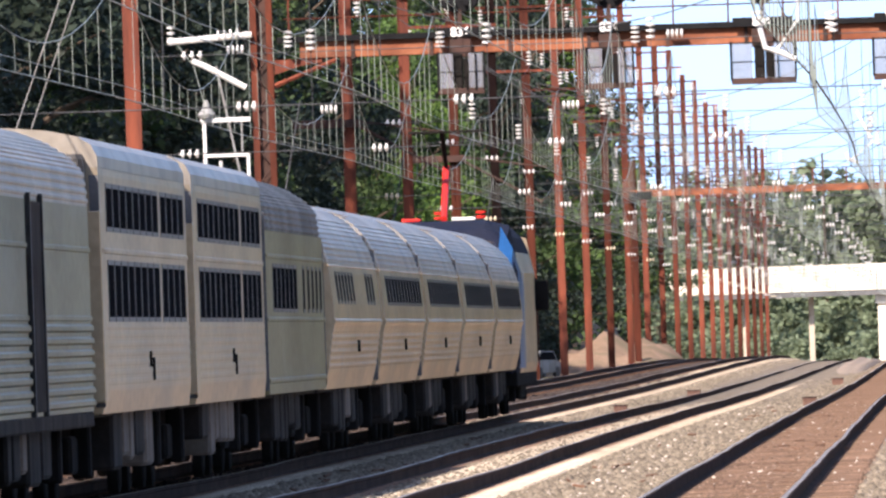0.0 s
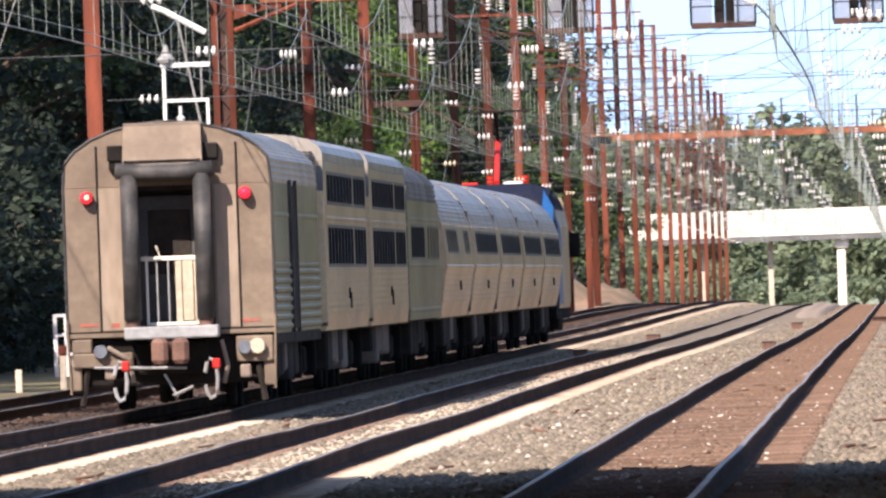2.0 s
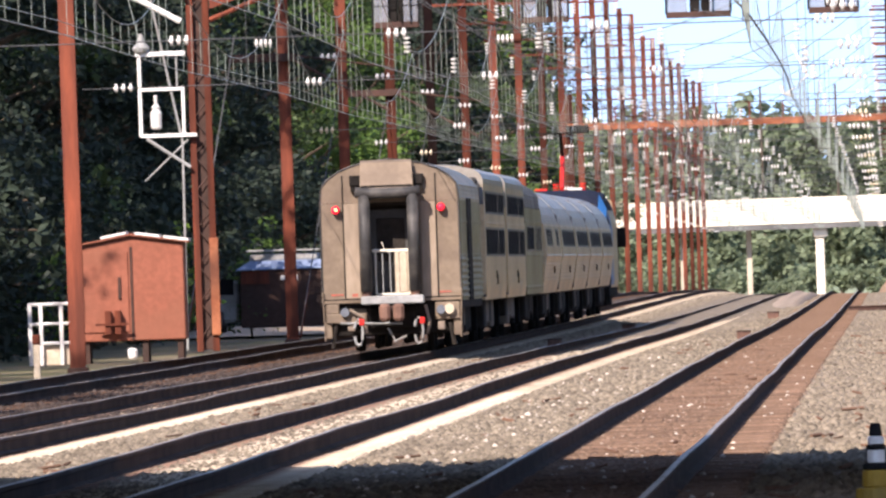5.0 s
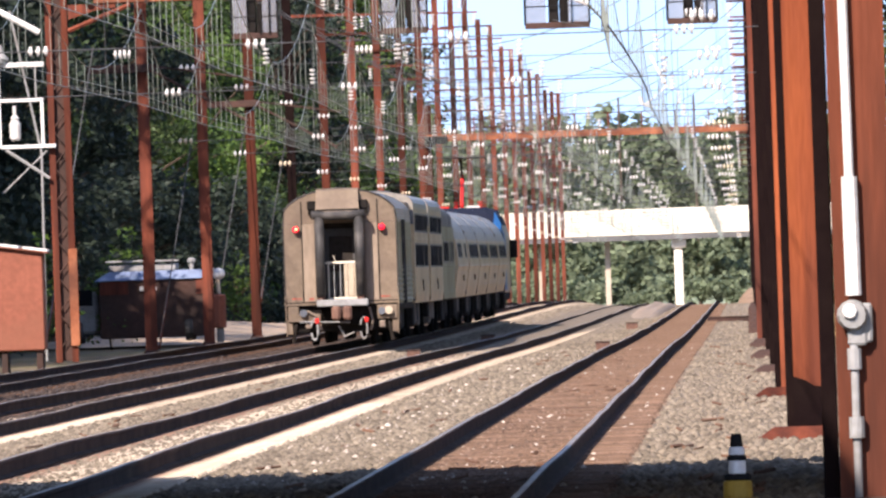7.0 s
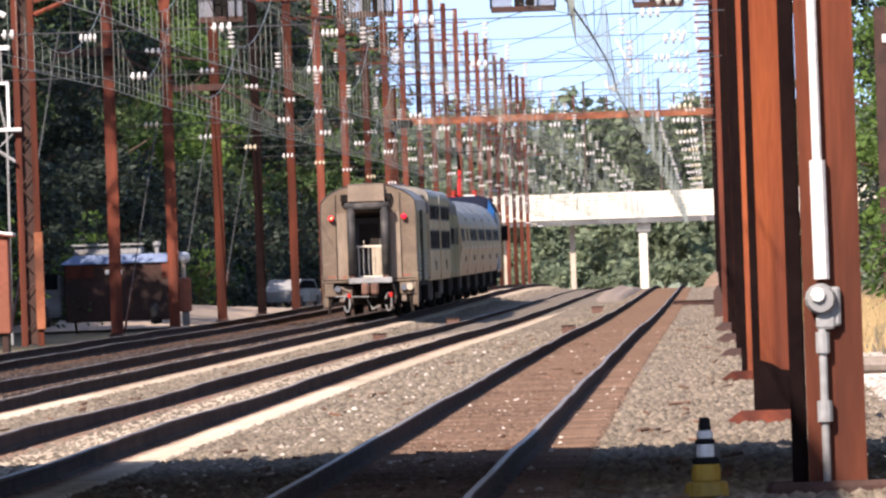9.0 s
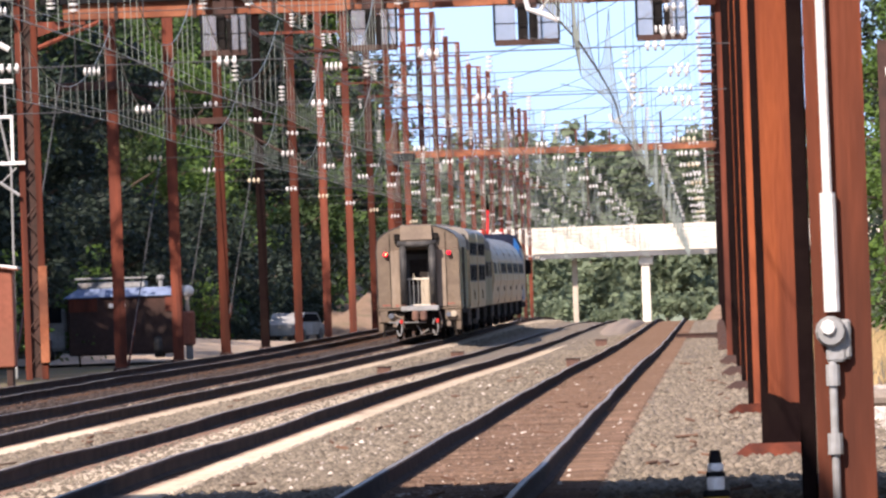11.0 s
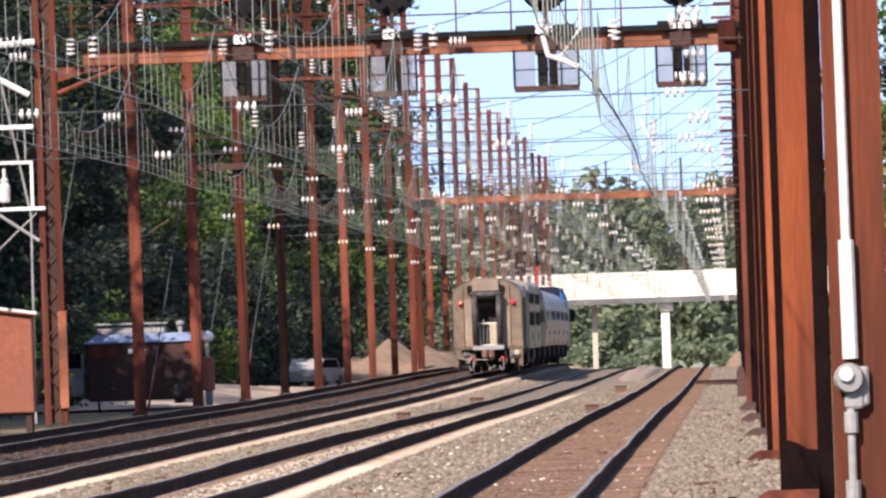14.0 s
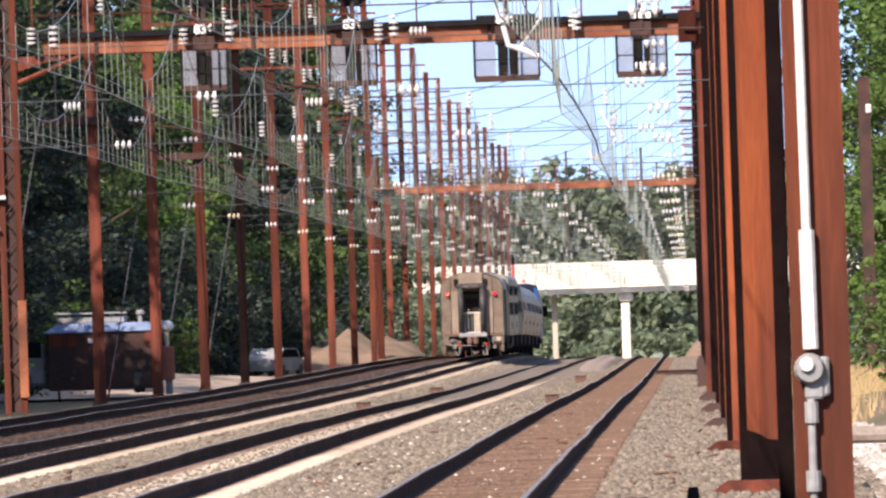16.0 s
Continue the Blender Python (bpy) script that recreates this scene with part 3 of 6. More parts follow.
def build_woods():
    rng = random.Random(5)
    first = [True] * len(TREES)

    def put(k, x, y, s):
        if first[k]:
            first[k] = False
            TREES[k].location, TREES[k].rotation_euler[2], TREES[k].scale = (x, y, level(y) - 0.35), rng.random() * 6, (s, s, s)
        else:
            plant(TREES[k], x, y, rng.random() * 360, s)

    y = 400.0
    while y < 1320:                                     # the wood beside the outer track
        for row in (0, 1):
            x = -29.0 - row * 8 - rng.uniform(0, 3.0) - (3.5 if y < 545 else 2 if 740 < y < 1000 else 0)
            put(rng.choice([1, 1, 1, 0] if y < 700 else [1, 1, 1, 1, 1, 0] if y < 980 else [0, 2, 2, 2]), x, y + rng.uniform(-4, 4), rng.uniform(0.85, 1.15))
        y += rng.uniform(7, 11) * (1 + (y - 400) / 900)
    y = 1340.0
    while y < 2120:
        put(rng.choice([3, 4]), -31 - rng.uniform(0, 10), y, rng.uniform(0.7, 0.9))
        y += 26
    far = Mesh()                                        # one wood beyond the overpass
    for i in range(66):
        wood, crown = tree_meshes(60 + i, 19 + 5 * rng.random(), 6.0, 1300, 0.62)
        x, y = -78 + i * 1.9 + rng.uniform(-1, 1), (2300 if i % 2 else 2420) + rng.uniform(0, 60)
        for m in (wood, crown):
            far.add([(a + x, b + y, c + level(2280) - 0.35) for a, b, c in m.v], m.f, 0 if m is crown else 1)
    for i in range(16):
        wood, crown = tree_meshes(160 + i, 8 + 3 * rng.random(), 3.2, 900, 0.5)
        far.add([(a - 62 + i * 5.4, b + 2215, c + level(2280) - 0.35) for a, b, c in crown.v], crown.f)
    tagged(part("far_wood", far, LEAF_FAR), "trees beyond the overpass, green paled for haze", "woods", kind="stuff")
    y = 330.0
    while y < 1500:                                     # the far side of the line, past the masts
        put(rng.choice([1, 2, 2]), 15.5 + y * 0.0035 + rng.uniform(0, 4), y, rng.uniform(0.7, 1.0))
        put(rng.choice([1, 2]), 24 + y * 0.0035 + rng.uniform(0, 4), y + 6, rng.uniform(0.9, 1.1))
        y += 10 + y * 0.017
    for x, y, k, s in ((9.6, 716, 2, 1.0), (12.2, 742, 2, 1.1), (10.6, 792, 2, 1.15), (9.2, 850, 1, 1.0), (11.5, 930, 2, 1.1), (8.6, 760, 2, 0.8)):
        put(k, x, y, s)
    for y in (60, 110, 160, 215, 270):                  # behind and beside the camera
        put(1, 17 + rng.uniform(0, 3), y, 0.9)
    # unseen trees, added to shade the ground beside the outer track
    for y in (120, 145, 168, 182, 196, 210, 224, 238, 252, 266, 280, 294, 308, 322):
        put(rng.choice([0, 1]), -25.5 - rng.uniform(0, 2), y, 1.0)
    for y in (335, 352, 370):
        put(rng.choice([0, 1]), -33 - rng.uniform(0, 4), y, 1.1)
    y = 380.0
    while y < 1330:                                     # dark undergrowth added along the wood's foot, standing for the shade there
        c = plant(SHRUB, -25.6 - rng.uniform(0, 1.6), y, rng.random() * 360, rng.uniform(0.8, 1.25))
        y += 3.6 + y * 0.004
    # the first three are added to cast shade on the work truck
    for x, y, k, s in ((-27.5, 672, 1, 1.0), (-29, 655, 1, 1.05), (-27.8, 690, 1, 0.9), (-28.5, 1120, 1, 1.15), (-27.5, 1165, 1, 1.2), (-27.3, 1205, 0, 1.25),
                       (-27.2, 1245, 1, 1.25), (-26.8, 1285, 2, 1.45), (-26.2, 1320, 1, 1.2), (-26, 1350, 0, 1.3)):
        plant(TREES[k], x, y, y * 7.3, s)               # the tall end of the wood
    SHRUB.location = (-26, 466, -0.4)
    BUSH.location = (-23.0, 640, -0.4)
    for x, y, s in ((-22.6, 700, 0.8), (-24.5, 770, 1.1), (-23.5, 905, 0.9), (-24, 560, 0.9), (4.5, 420, 0.7), (6, 300, 0.6), (-26, 1010, 1.3), (5.0, 520, 0.9)):
        plant(BUSH, x, y, x * 40, s)


build_woods()


# ---- overpass far down the line ----
def build_overpass():
    o = thing("overpass", "cream concrete road overpass across the railway", "bridge")
    y = 2150
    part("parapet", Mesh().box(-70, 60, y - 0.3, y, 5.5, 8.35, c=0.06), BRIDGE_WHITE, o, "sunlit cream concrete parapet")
    # girder and deck are coloured darker for the shade under the parapet
    part("girder", Mesh().box(-70, 60, y - 0.2, y + 9, 4.95, 5.5), BRIDGE_GREY, o, "grey steel girder, dark colour standing for its shade")
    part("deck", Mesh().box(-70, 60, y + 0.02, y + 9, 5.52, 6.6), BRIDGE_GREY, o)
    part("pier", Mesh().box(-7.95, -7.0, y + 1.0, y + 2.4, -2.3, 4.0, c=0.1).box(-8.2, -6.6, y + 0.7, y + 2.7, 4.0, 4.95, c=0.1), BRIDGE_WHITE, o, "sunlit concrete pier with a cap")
    for x in (-15.2, -22.4, 2.0):
        part("pier", Mesh().box(x - 0.3, x + 0.3, y + 3, y + 4, -2.3, 4.95, c=0.05), CONCRETE, o, "thin grey concrete column")
    for i in range(24):
        part("post", Mesh().box(-68 + i * 5.4, -67.85 + i * 5.4, y + 8.7, y + 8.85, 6.6, 9.4), BRIDGE_GREY, o)


build_overpass()


def build_far_hedge():
    rng = random.Random(41)
    m = Mesh()
    leaf_cloud(m, [(-80 + i * 1.8, 2205 + rng.uniform(0, 45), level(2205) + rng.uniform(-0.2, 3.6), 2.2, 2.0, 1.9) for i in range(78)] + [(-60 + i * 0.9, 2180 + rng.uniform(0, 10), level(2205) + rng.uniform(-1.2, 1.6), 1.3, 1.0, 1.3) for i in range(90)], 130, 0.40, rng)
    tagged(part("far_hedge", m, LEAF_FAR), "scrub beyond the overpass, green paled for haze", "hedge", kind="stuff")


build_far_hedge()


def build_backdrop():
    """Added wooded rise in a haze-pale colour that closes the view far behind the overpass."""
    m, rng = Mesh(), random.Random(77)
    n = 60
    v = []
    for z_row in range(5):
        for i in range(n + 1):
            x = -150 + i * 5
            top = 13 + 3.5 * noise.noise((x * 0.03, 4, 0)) + 1.5 * noise.noise((x * 0.15, 9, 0))
            v.append((x, 2760 + z_row * 12, -10 + (top + 10) * z_row / 4))
    m.add(v, [(k * (n + 1) + i, k * (n + 1) + i + 1, (k + 1) * (n + 1) + i + 1, (k + 1) * (n + 1) + i) for k in range(4) for i in range(n)])
    tagged(part("backdrop", m, FAR_HILL, smooth=True), "added wooded rise beyond the overpass, paled for haze", "hillside", kind="structure")


build_backdrop()


def build_trackside_bits():
    """Low timber trough across to the masts and boxes bolted beside the rails."""
    t = thing("cable_trough", "low dark timber cable trough beside the track", "cable trough", at=(0, 755, bed(755)))
    part("lid", Mesh().box(-1.6, 0.3, -0.3, 0.3, -0.06, -0.01, c=0.01), DARK_BROWN, t)
    part("side", Mesh().box(-1.6, 0.3, -0.26, 0.26, -0.4, -0.06), RUST_DARK, t)
    for x, y, w in ((-3.62, 486, 0.17), (-8.0, 470, 0.16), (-7.95, 600, 0.2), (-4.1, 690, 0.2)):
        b = thing("junction_box", "small weathered box bolted beside a rail", "junction box", "boxes beside the rails", at=(x, y, bed(y)))
        part("case", Mesh().box(-w, w, -0.2, 0.2, -0.22, 0.02, c=0.02), BROWN_IRON, b)
        part("lid", Mesh().box(-w - 0.02, w + 0.02, -0.22, 0.22, 0.02, 0.05, c=0.01), RUST_DARK, b)


build_trackside_bits()


def build_shade_overpass():
    """Added unseen road bridge that casts the shade across the line, overgrown along its edge."""
    o = thing("overpass", "added unseen concrete overpass casting shade across the line", "bridge", at=(0, 140, 0))
    part("deck", Mesh().box(-40, 30, 6.0, 37.5, 8.7, 9.7, c=0.05), CONCRETE, o)
    # extra slab shades the ground but leaves the nearest mast lit
    part("deck", Mesh().box(-40, -4.3, -24, 5.99, 8.7, 9.7, c=0.05), CONCRETE, o)
    part("parapet", Mesh().box(-40, 30, 37.0, 37.5, 9.7, 10.5, c=0.04), CONCRETE, o)
    part("parapet", Mesh().box(-40, 30, 6.0, 6.5, 9.7, 10.5, c=0.04), CONCRETE, o)
    for x in (-26, 20):
        part("abutment", Mesh().box(x - 1, x + 1, 1.5, 37.5, -0.6, 8.7, c=0.05), CONCRETE, o)
    rng = random.Random(9)
    # leaf clumps are added to make the shadow's edge uneven
    ivy = Mesh()
    leaf_cloud(ivy, [(-16 + i * 1.1 + rng.uniform(-0.4, 0.4), 37.6, 10.6 + 2.0 * noise.noise((i * 0.37, 2, 0)), 0.8, 0.6, 0.7 + 0.7 * rng.random()) for i in range(22)], 150, 0.2, rng)
    tagged(part("creeper", ivy, LEAF, o, "leafy creeper added to roughen the shade's edge"), kind="stuff")


build_shade_overpass()


# ---- masts ----
def h_column(m, x, y, z0, z1, w=0.40, d=0.34, t=0.035):
    """An upright I-section whose flanges face along the line."""
    a, b, c, e = w / 2, d / 2, t / 2, d / 2 - t
    ring = [(-a, -b), (a, -b), (a, -e), (c, -e), (c, e), (a, e), (a, b), (-a, b), (-a, e), (-c, e), (-c, -e), (-a, -e)]
    return m.loft([[(x + u, y + v, z) for u, v in ring] for z in (z0, z1)])


def insulator(m, at, way, length=0.5, r=0.11, sheds=3):
    """Porcelain discs strung along a direction, from a point."""
    at, way, r = Vector(at), Vector(way).normalized(), r * 0.88
    step = length / sheds
    for i in range(sheds):
        p = at + way * step * (i + 0.5)
        m.tube([p - way * step * 0.34, p - way * step * 0.05, p + way * step * 0.12, p + way * step * 0.34], r * 0.3, 8)
        m.tube([p - way * 0.02, p + way * 0.035], r, 10)
    return m


LEFT_X, RIGHT_X = -18.3, 0.60
MAST_TOP = 20.5
PITCH = 65.0
BRIDGE_Y = 540.0
STEPS = list(range(1, 23))


def build_mast(x, y, side, label, group, top=MAST_TOP, w=0.36, coat=None):
    t = thing("catenary_mast", label, "mast", group, at=(x, y, level(y)))
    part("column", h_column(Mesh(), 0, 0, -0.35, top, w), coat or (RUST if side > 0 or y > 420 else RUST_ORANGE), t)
    part("footing", Mesh().add([(a * k - 0.12, b * k, z) for k, z in ((1.0, -0.5), (0.9, -0.24), (0.55, -0.12)) for a, b in ((-0.5, -0.7), (0.5, -0.7), (0.5, 0.7), (-0.5, 0.7))],
         [(0, 1, 5, 4), (1, 2, 6, 5), (2, 3, 7, 6), (3, 0, 4, 7), (4, 5, 9, 8), (5, 6, 10, 9), (6, 7, 11, 10), (7, 4, 8, 11), (8, 9, 10, 11)])
         if side < 0 else Mesh().box(-0.24, 0.24, -0.3, 0.3, -0.55, -0.3, c=0.03), RUST if side < 0 and y < 300 else RUST_DARK, t, "rust-stained footing")
    if side < 0:
        # black strip stands for the shaded recess beside the flange
        part("cable_trough", Mesh().box(-w / 2 - 0.085, -w / 2 + 0.005, -0.10, 0.10, -0.3, top, c=0.01), MAROON, t, "black strip painted as the mast's shaded side")
    for z, reach in ((13.2, 1.7), (16.0, 2.1), (18.8, 1.7)) if side > 0 else ((13.2, 1.1), (17.0, 1.1)) if y > 700 else ():
        part("crossarm", Mesh().box(-reach, reach, -0.28, -0.19, z, z + 0.11), RUST, t)
        for q in (-0.9, 0.9):
            part("insulator", insulator(Mesh(), (q * reach, -0.24, z), (0, 0, -1), 0.62, 0.12, 4), PORCELAIN, t)
    part("stay_insulator", insulator(Mesh(), (side * 1.0, 0, 6.05), (side, 0, 0), 0.5, 0.12, 3), CREAM if int(y) % 2 else PORCELAIN, t)
    part("stay_insulator", insulator(Mesh(), (side * 1.1, 0, 8.3), (side, 0, 0), 0.55, 0.12, 3), PORCELAIN, t)
    return t


def build_masts():
    left = "rust-red steel catenary mast at the wood's edge"
    right = "rust-red steel catenary mast beside the nearer track"
    build_mast(-18.6, 452, 1, left, "masts beside the outer track")
    for k in STEPS:
        y = BRIDGE_Y + PITCH * k
        # the fourth mast is coloured black over its whole height
        build_mast(LEFT_X, y, 1, left if k != 4 else "black steel catenary mast at the wood's edge", "masts beside the outer track", MAST_TOP + (k * 37 % 5) * 0.25 - 0.5, coat=MAROON if k == 4 else None)
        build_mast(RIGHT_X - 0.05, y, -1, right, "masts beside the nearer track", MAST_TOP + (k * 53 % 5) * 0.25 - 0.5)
    for y, x in ((476, 0.56), (412, 0.58), (348, 0.60), (282, 0.60)):
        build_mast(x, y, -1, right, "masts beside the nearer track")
    shadowed_mast = build_mast(0.62, 212, -1, "rust-orange steel mast with a shadow painted on its foot", "masts beside the nearer track", w=0.34)
    # thin black sheet is the cast shadow, painted over this mast's foot
    part("foot_coating", Mesh().add([(a, b, z) for a, b, z in ((-0.18, -0.185, -0.34), (0.165, -0.185, -0.34), (0.165, -0.185, 0.30), (0.05, -0.185, 0.31), (-0.04, -0.185, 0.37), (-0.18, -0.185, 0.42),
                                                              (-0.18, -0.172, -0.34), (0.165, -0.172, -0.34), (0.165, -0.172, 0.30), (0.05, -0.172, 0.31), (-0.04, -0.172, 0.37), (-0.18, -0.172, 0.42))],
         [(0, 1, 2, 3, 4, 5), (11, 10, 9, 8, 7, 6)] + [(i, i + 6, (i + 1) % 6 + 6, (i + 1) % 6) for i in range(6)]), MAROON, shadowed_mast, "black sheet painted as a cast shadow on the foot")


build_masts()


def build_brackets():
    """Cantilever brackets and braces on some masts at the wood's edge."""
    for y, braces in ((605, 1), (735, 1)):
        t = thing("mast_bracket", "dark rusty bracket bolted across a mast", "bracket", "brackets on the masts", at=(LEFT_X, y - 0.3, 0))
        part("beam", Mesh().box(-1.7, 0.4, -0.06, 0.06, 8.2, 8.45, c=0.02), RUST_DARK, t)
        if braces:
            part("brace", Mesh().tube([(0.2, 0, 8.3), (3.2, 0, 6.6)], 0.05, 6), RUST_DARK, t)
            part("tie_bar", Mesh().tube([(0.2, 0, 8.4), (3.4, 0, 7.9)], 0.035, 6), RUST_DARK, t)


build_brackets()


def build_near_mast():
    """The mast nearest the camera, with an operating rod and its clamp."""
    x, y = 0.87, 150.0
    t = thing("catenary_mast", "red-brown steel mast carrying a white operating rod", "mast", "masts beside the nearer track", at=(x, y, 0))
    part("column", h_column(Mesh(), 0, 0, -0.4, 6.9, 0.44, 0.4), RUST_NEAR, t)
    # black strip painted as the shade along the column's left side
    part("cable_trough", Mesh().box(-0.345, -0.225, -0.1, 0.12, -0.3, 6.9, c=0.01), MAROON, t, "black strip painted as the mast's shaded side")
    part("footing", Mesh().box(-0.55, 0.55, -0.55, 0.55, -0.5, -0.17, c=0.04), RUST_DARK, t)
    part("rod", Mesh().tube([(-0.08, -0.26, 2.22), (-0.10, -0.26, 6.8)], 0.038, 10), WHITE, t, "white upper operating rod")
    part("sleeve", Mesh().tube([(-0.075, -0.26, 1.36), (-0.08, -0.26, 2.2), (-0.08, -0.26, 2.26)], 0.062, 10), WHITE, t, "wider white sleeve of the rod")
    c = part("clamp", Mesh().lathe((-0.09, -0.31, 1.21), [(0.02, -0.06), (0.10, -0.05), (0.12, 0.0), (0.11, 0.06), (0.03, 0.08)], 14, axis="y")
             .box(-0.13, 0.02, -0.30, -0.21, 0.98, 1.20, c=0.02).box(-0.02, 0.06, -0.28, -0.2, 1.0, 1.3, c=0.02), GREY_PAINT, t, "pale grey cast clamp")
    part("bolt", Mesh().lathe((-0.11, -0.40, 1.24), [(0.05, 0.0), (0.06, 0.02), (0.05, 0.06)], 8, axis="y"), WHITE, c)
    part("lower_rod", Mesh().tube([(-0.085, -0.26, -0.2), (-0.085, -0.26, 1.0)], 0.032, 10).tube([(-0.085, -0.26, 0.80), (-0.085, -0.26, 0.96)], 0.055, 10)
         .tube([(-0.085, -0.26, 0.28), (-0.085, -0.26, 0.44)], 0.06, 10), GREY_PAINT, t, "grey lower rod with couplings")


build_near_mast()


# ---- overhead wires ----
def wire_support(k):
    return BRIDGE_Y + PITCH * k


def build_catenary(x, thick):
    """Contact wire, sagging messenger and hangers over one track."""
    t = thing("overhead_wire", "green-grey overhead contact wire with sagging messenger and hangers", "overhead wire", "overhead wires of the tracks")
    contact, messenger, hangers = Mesh(), Mesh(), Mesh()
    contact.tube([(x + (0.15 if i % 2 else -0.15), wire_support(i), level(wire_support(i)) + 6.0) for i in range(-6, 24)], 0.010, 4)
    contact.tube([(x + (0.15 if i % 2 else -0.15), wire_support(i), level(wire_support(i)) + 6.22) for i in range(-6, 24)], 0.007, 4)
    pts = []
    for i in range(-6, 23):
        a, b = wire_support(i), wire_support(i + 1)
        s = 0.15 if i % 2 else -0.15
        for j in range(14):
            u = j / 14
            y = a + (b - a) * u
            z = level(y) + 6.55 + 1.75 * (2 * u - 1) ** 2
            pts.append((x + s * (1 - 2 * u), y, z))
            if 0 < j < 14:
                hangers.tube([(x + s * (1 - 2 * u), y, level(y) + 6.0), pts[-1]], thick, 3)
    messenger.tube(pts, 0.010, 4)
    part("contact_wire", contact, WIRE, t)
    part("messenger_wire", messenger, WIRE, t)
    tagged(part("hanger", hangers, WIRE, t), kind="stuff")


for key in ("r", "m", "t", "o"):
    build_catenary(TRACKS[key], 0.012 if key == "r" else 0.006)


def build_cross_span(y):
    """Wires across all tracks between one pair of masts, with insulators and steady arms at each track."""
    z = level(y)
    t = thing("cross_span", "cross-span wires with white insulators and steady arms", "overhead wire", "cross spans between masts", at=(0, y, z))
    m = Mesh()
    m.tube([(LEFT_X, 0, 6.05), (RIGHT_X, 0, 6.05)], 0.012, 4)
    m.tube([(LEFT_X, 0, 8.3), (RIGHT_X, 0, 8.3)], 0.012, 4)
    n = 16
    m.tube([(LEFT_X + (RIGHT_X - LEFT_X) * i / n, 0, 8.6 + 4.2 * (2 * i / n - 1) ** 2) for i in range(n + 1)], 0.014, 4)
    for key, x in TRACKS.items():
        u = (x - LEFT_X) / (RIGHT_X - LEFT_X)
        m.tube([(x, 0, 6.05), (x, 0, 8.6 + 4.2 * (2 * u - 1) ** 2)], 0.010, 4)
    part("span_wire", m, DARK_WIRE, t)
    for key, x in TRACKS.items():
        part("steady_arm", Mesh().tube([(x - 0.9, -0.1, 6.3), (x + 0.1, -0.1, 6.06)], 0.009, 6), DARK_WIRE, t)
        part("insulator", insulator(Mesh(), (x, 0, 8.3), (0, 0, 1), 0.55, 0.12, 4), PORCELAIN, t)
        part("insulator", insulator(Mesh(), (x + 1.3, 0, 6.05), (1, 0, 0), 0.42, 0.11, 3), PORCELAIN, t)


for k in STEPS[:18]:
    build_cross_span(BRIDGE_Y + PITCH * k)
build_cross_span(452.0)
build_cross_span(366.0)


def build_pull_off():
    """White tube bracket that holds the contact wire of the nearest track."""
    t = thing("pull_off_bracket", "white tubular pull-off bracket on the contact wire", "bracket", at=(0, 365.7, 0))
    part("arm", Mesh().tube([(-3.46, 0, 7.3), (-3.34, 0, 6.80), (-3.05, 0, 6.70), (-2.79, 0, 6.58)], 0.05, 8), WHITE, t)
    part("strut", Mesh().tube([(-3.16, 0, 6.72), (-2.72, 0, 7.3), (-2.70, 0, 8.3)], 0.04, 8), WHITE, t)
    part("insulator", insulator(Mesh(), (-3.46, 0, 7.2), (0, 0, 1), 0.3, 0.13, 3), PORCELAIN, t)
    part("lead", Mesh().tube([(-2.79, 0.2, 6.58), (-2.61, 26.3, 6.51), (-2.54, 64.3, 6.48), (-2.50, 109.3, 6.47), (-2.52, 159.3, 6.45), (-2.71, 224.3, 6.48), (-2.73, 334.3, 6.34), (-2.78, 484.3, 6.12)], 0.024, 6), DARK_WIRE, t, "dark sagging lead")
    t = thing("pull_off_bracket", "small white pull-off bracket hanging from a cross span", "bracket", at=(0, 600, 0))
    x, z = -2.82, 6.62
    part("arm", Mesh().tube([(x - 0.25, 0, z + 0.25), (x - 0.2, 0, z + 0.05), (x + 0.12, 0, z - 0.08)], 0.05, 8), WHITE, t)
    part("strut", Mesh().tube([(x - 0.1, 0, z + 0.02), (x + 0.55, 0, z + 0.55), (x + 0.1, 0, z + 1.5)], 0.04, 8), WHITE, t)
    part("insulator", insulator(Mesh(), (x + 0.5, 0, z + 0.6), (0, 0, 1), 0.9, 0.12, 5), PORCELAIN, t)


build_pull_off()


def build_feeders():
    """Transmission wires along the masts."""
    t = thing("feeder_wires", "thin transmission wires strung along both rows of masts", "wires")
    for x, reach in ((LEFT_X, 1), (RIGHT_X, 1)):
        for z, q in ((12.55, 1.53), (15.35, 1.9), (18.15, 1.53)):
            for s in (-1, 1):
                run = [(k, j) for k in range(-2, 22) for j in range(6)]
                pts = [(x + s * q, wire_support(k) + PITCH * j / 6, level(wire_support(k) + PITCH * j / 6) + z - 0.9 * (1 - (2 * j / 6 - 1) ** 2)) for k, j in run]
                part("wire", Mesh().tube(pts, 0.006, 3), DARK_WIRE, t)


build_feeders()


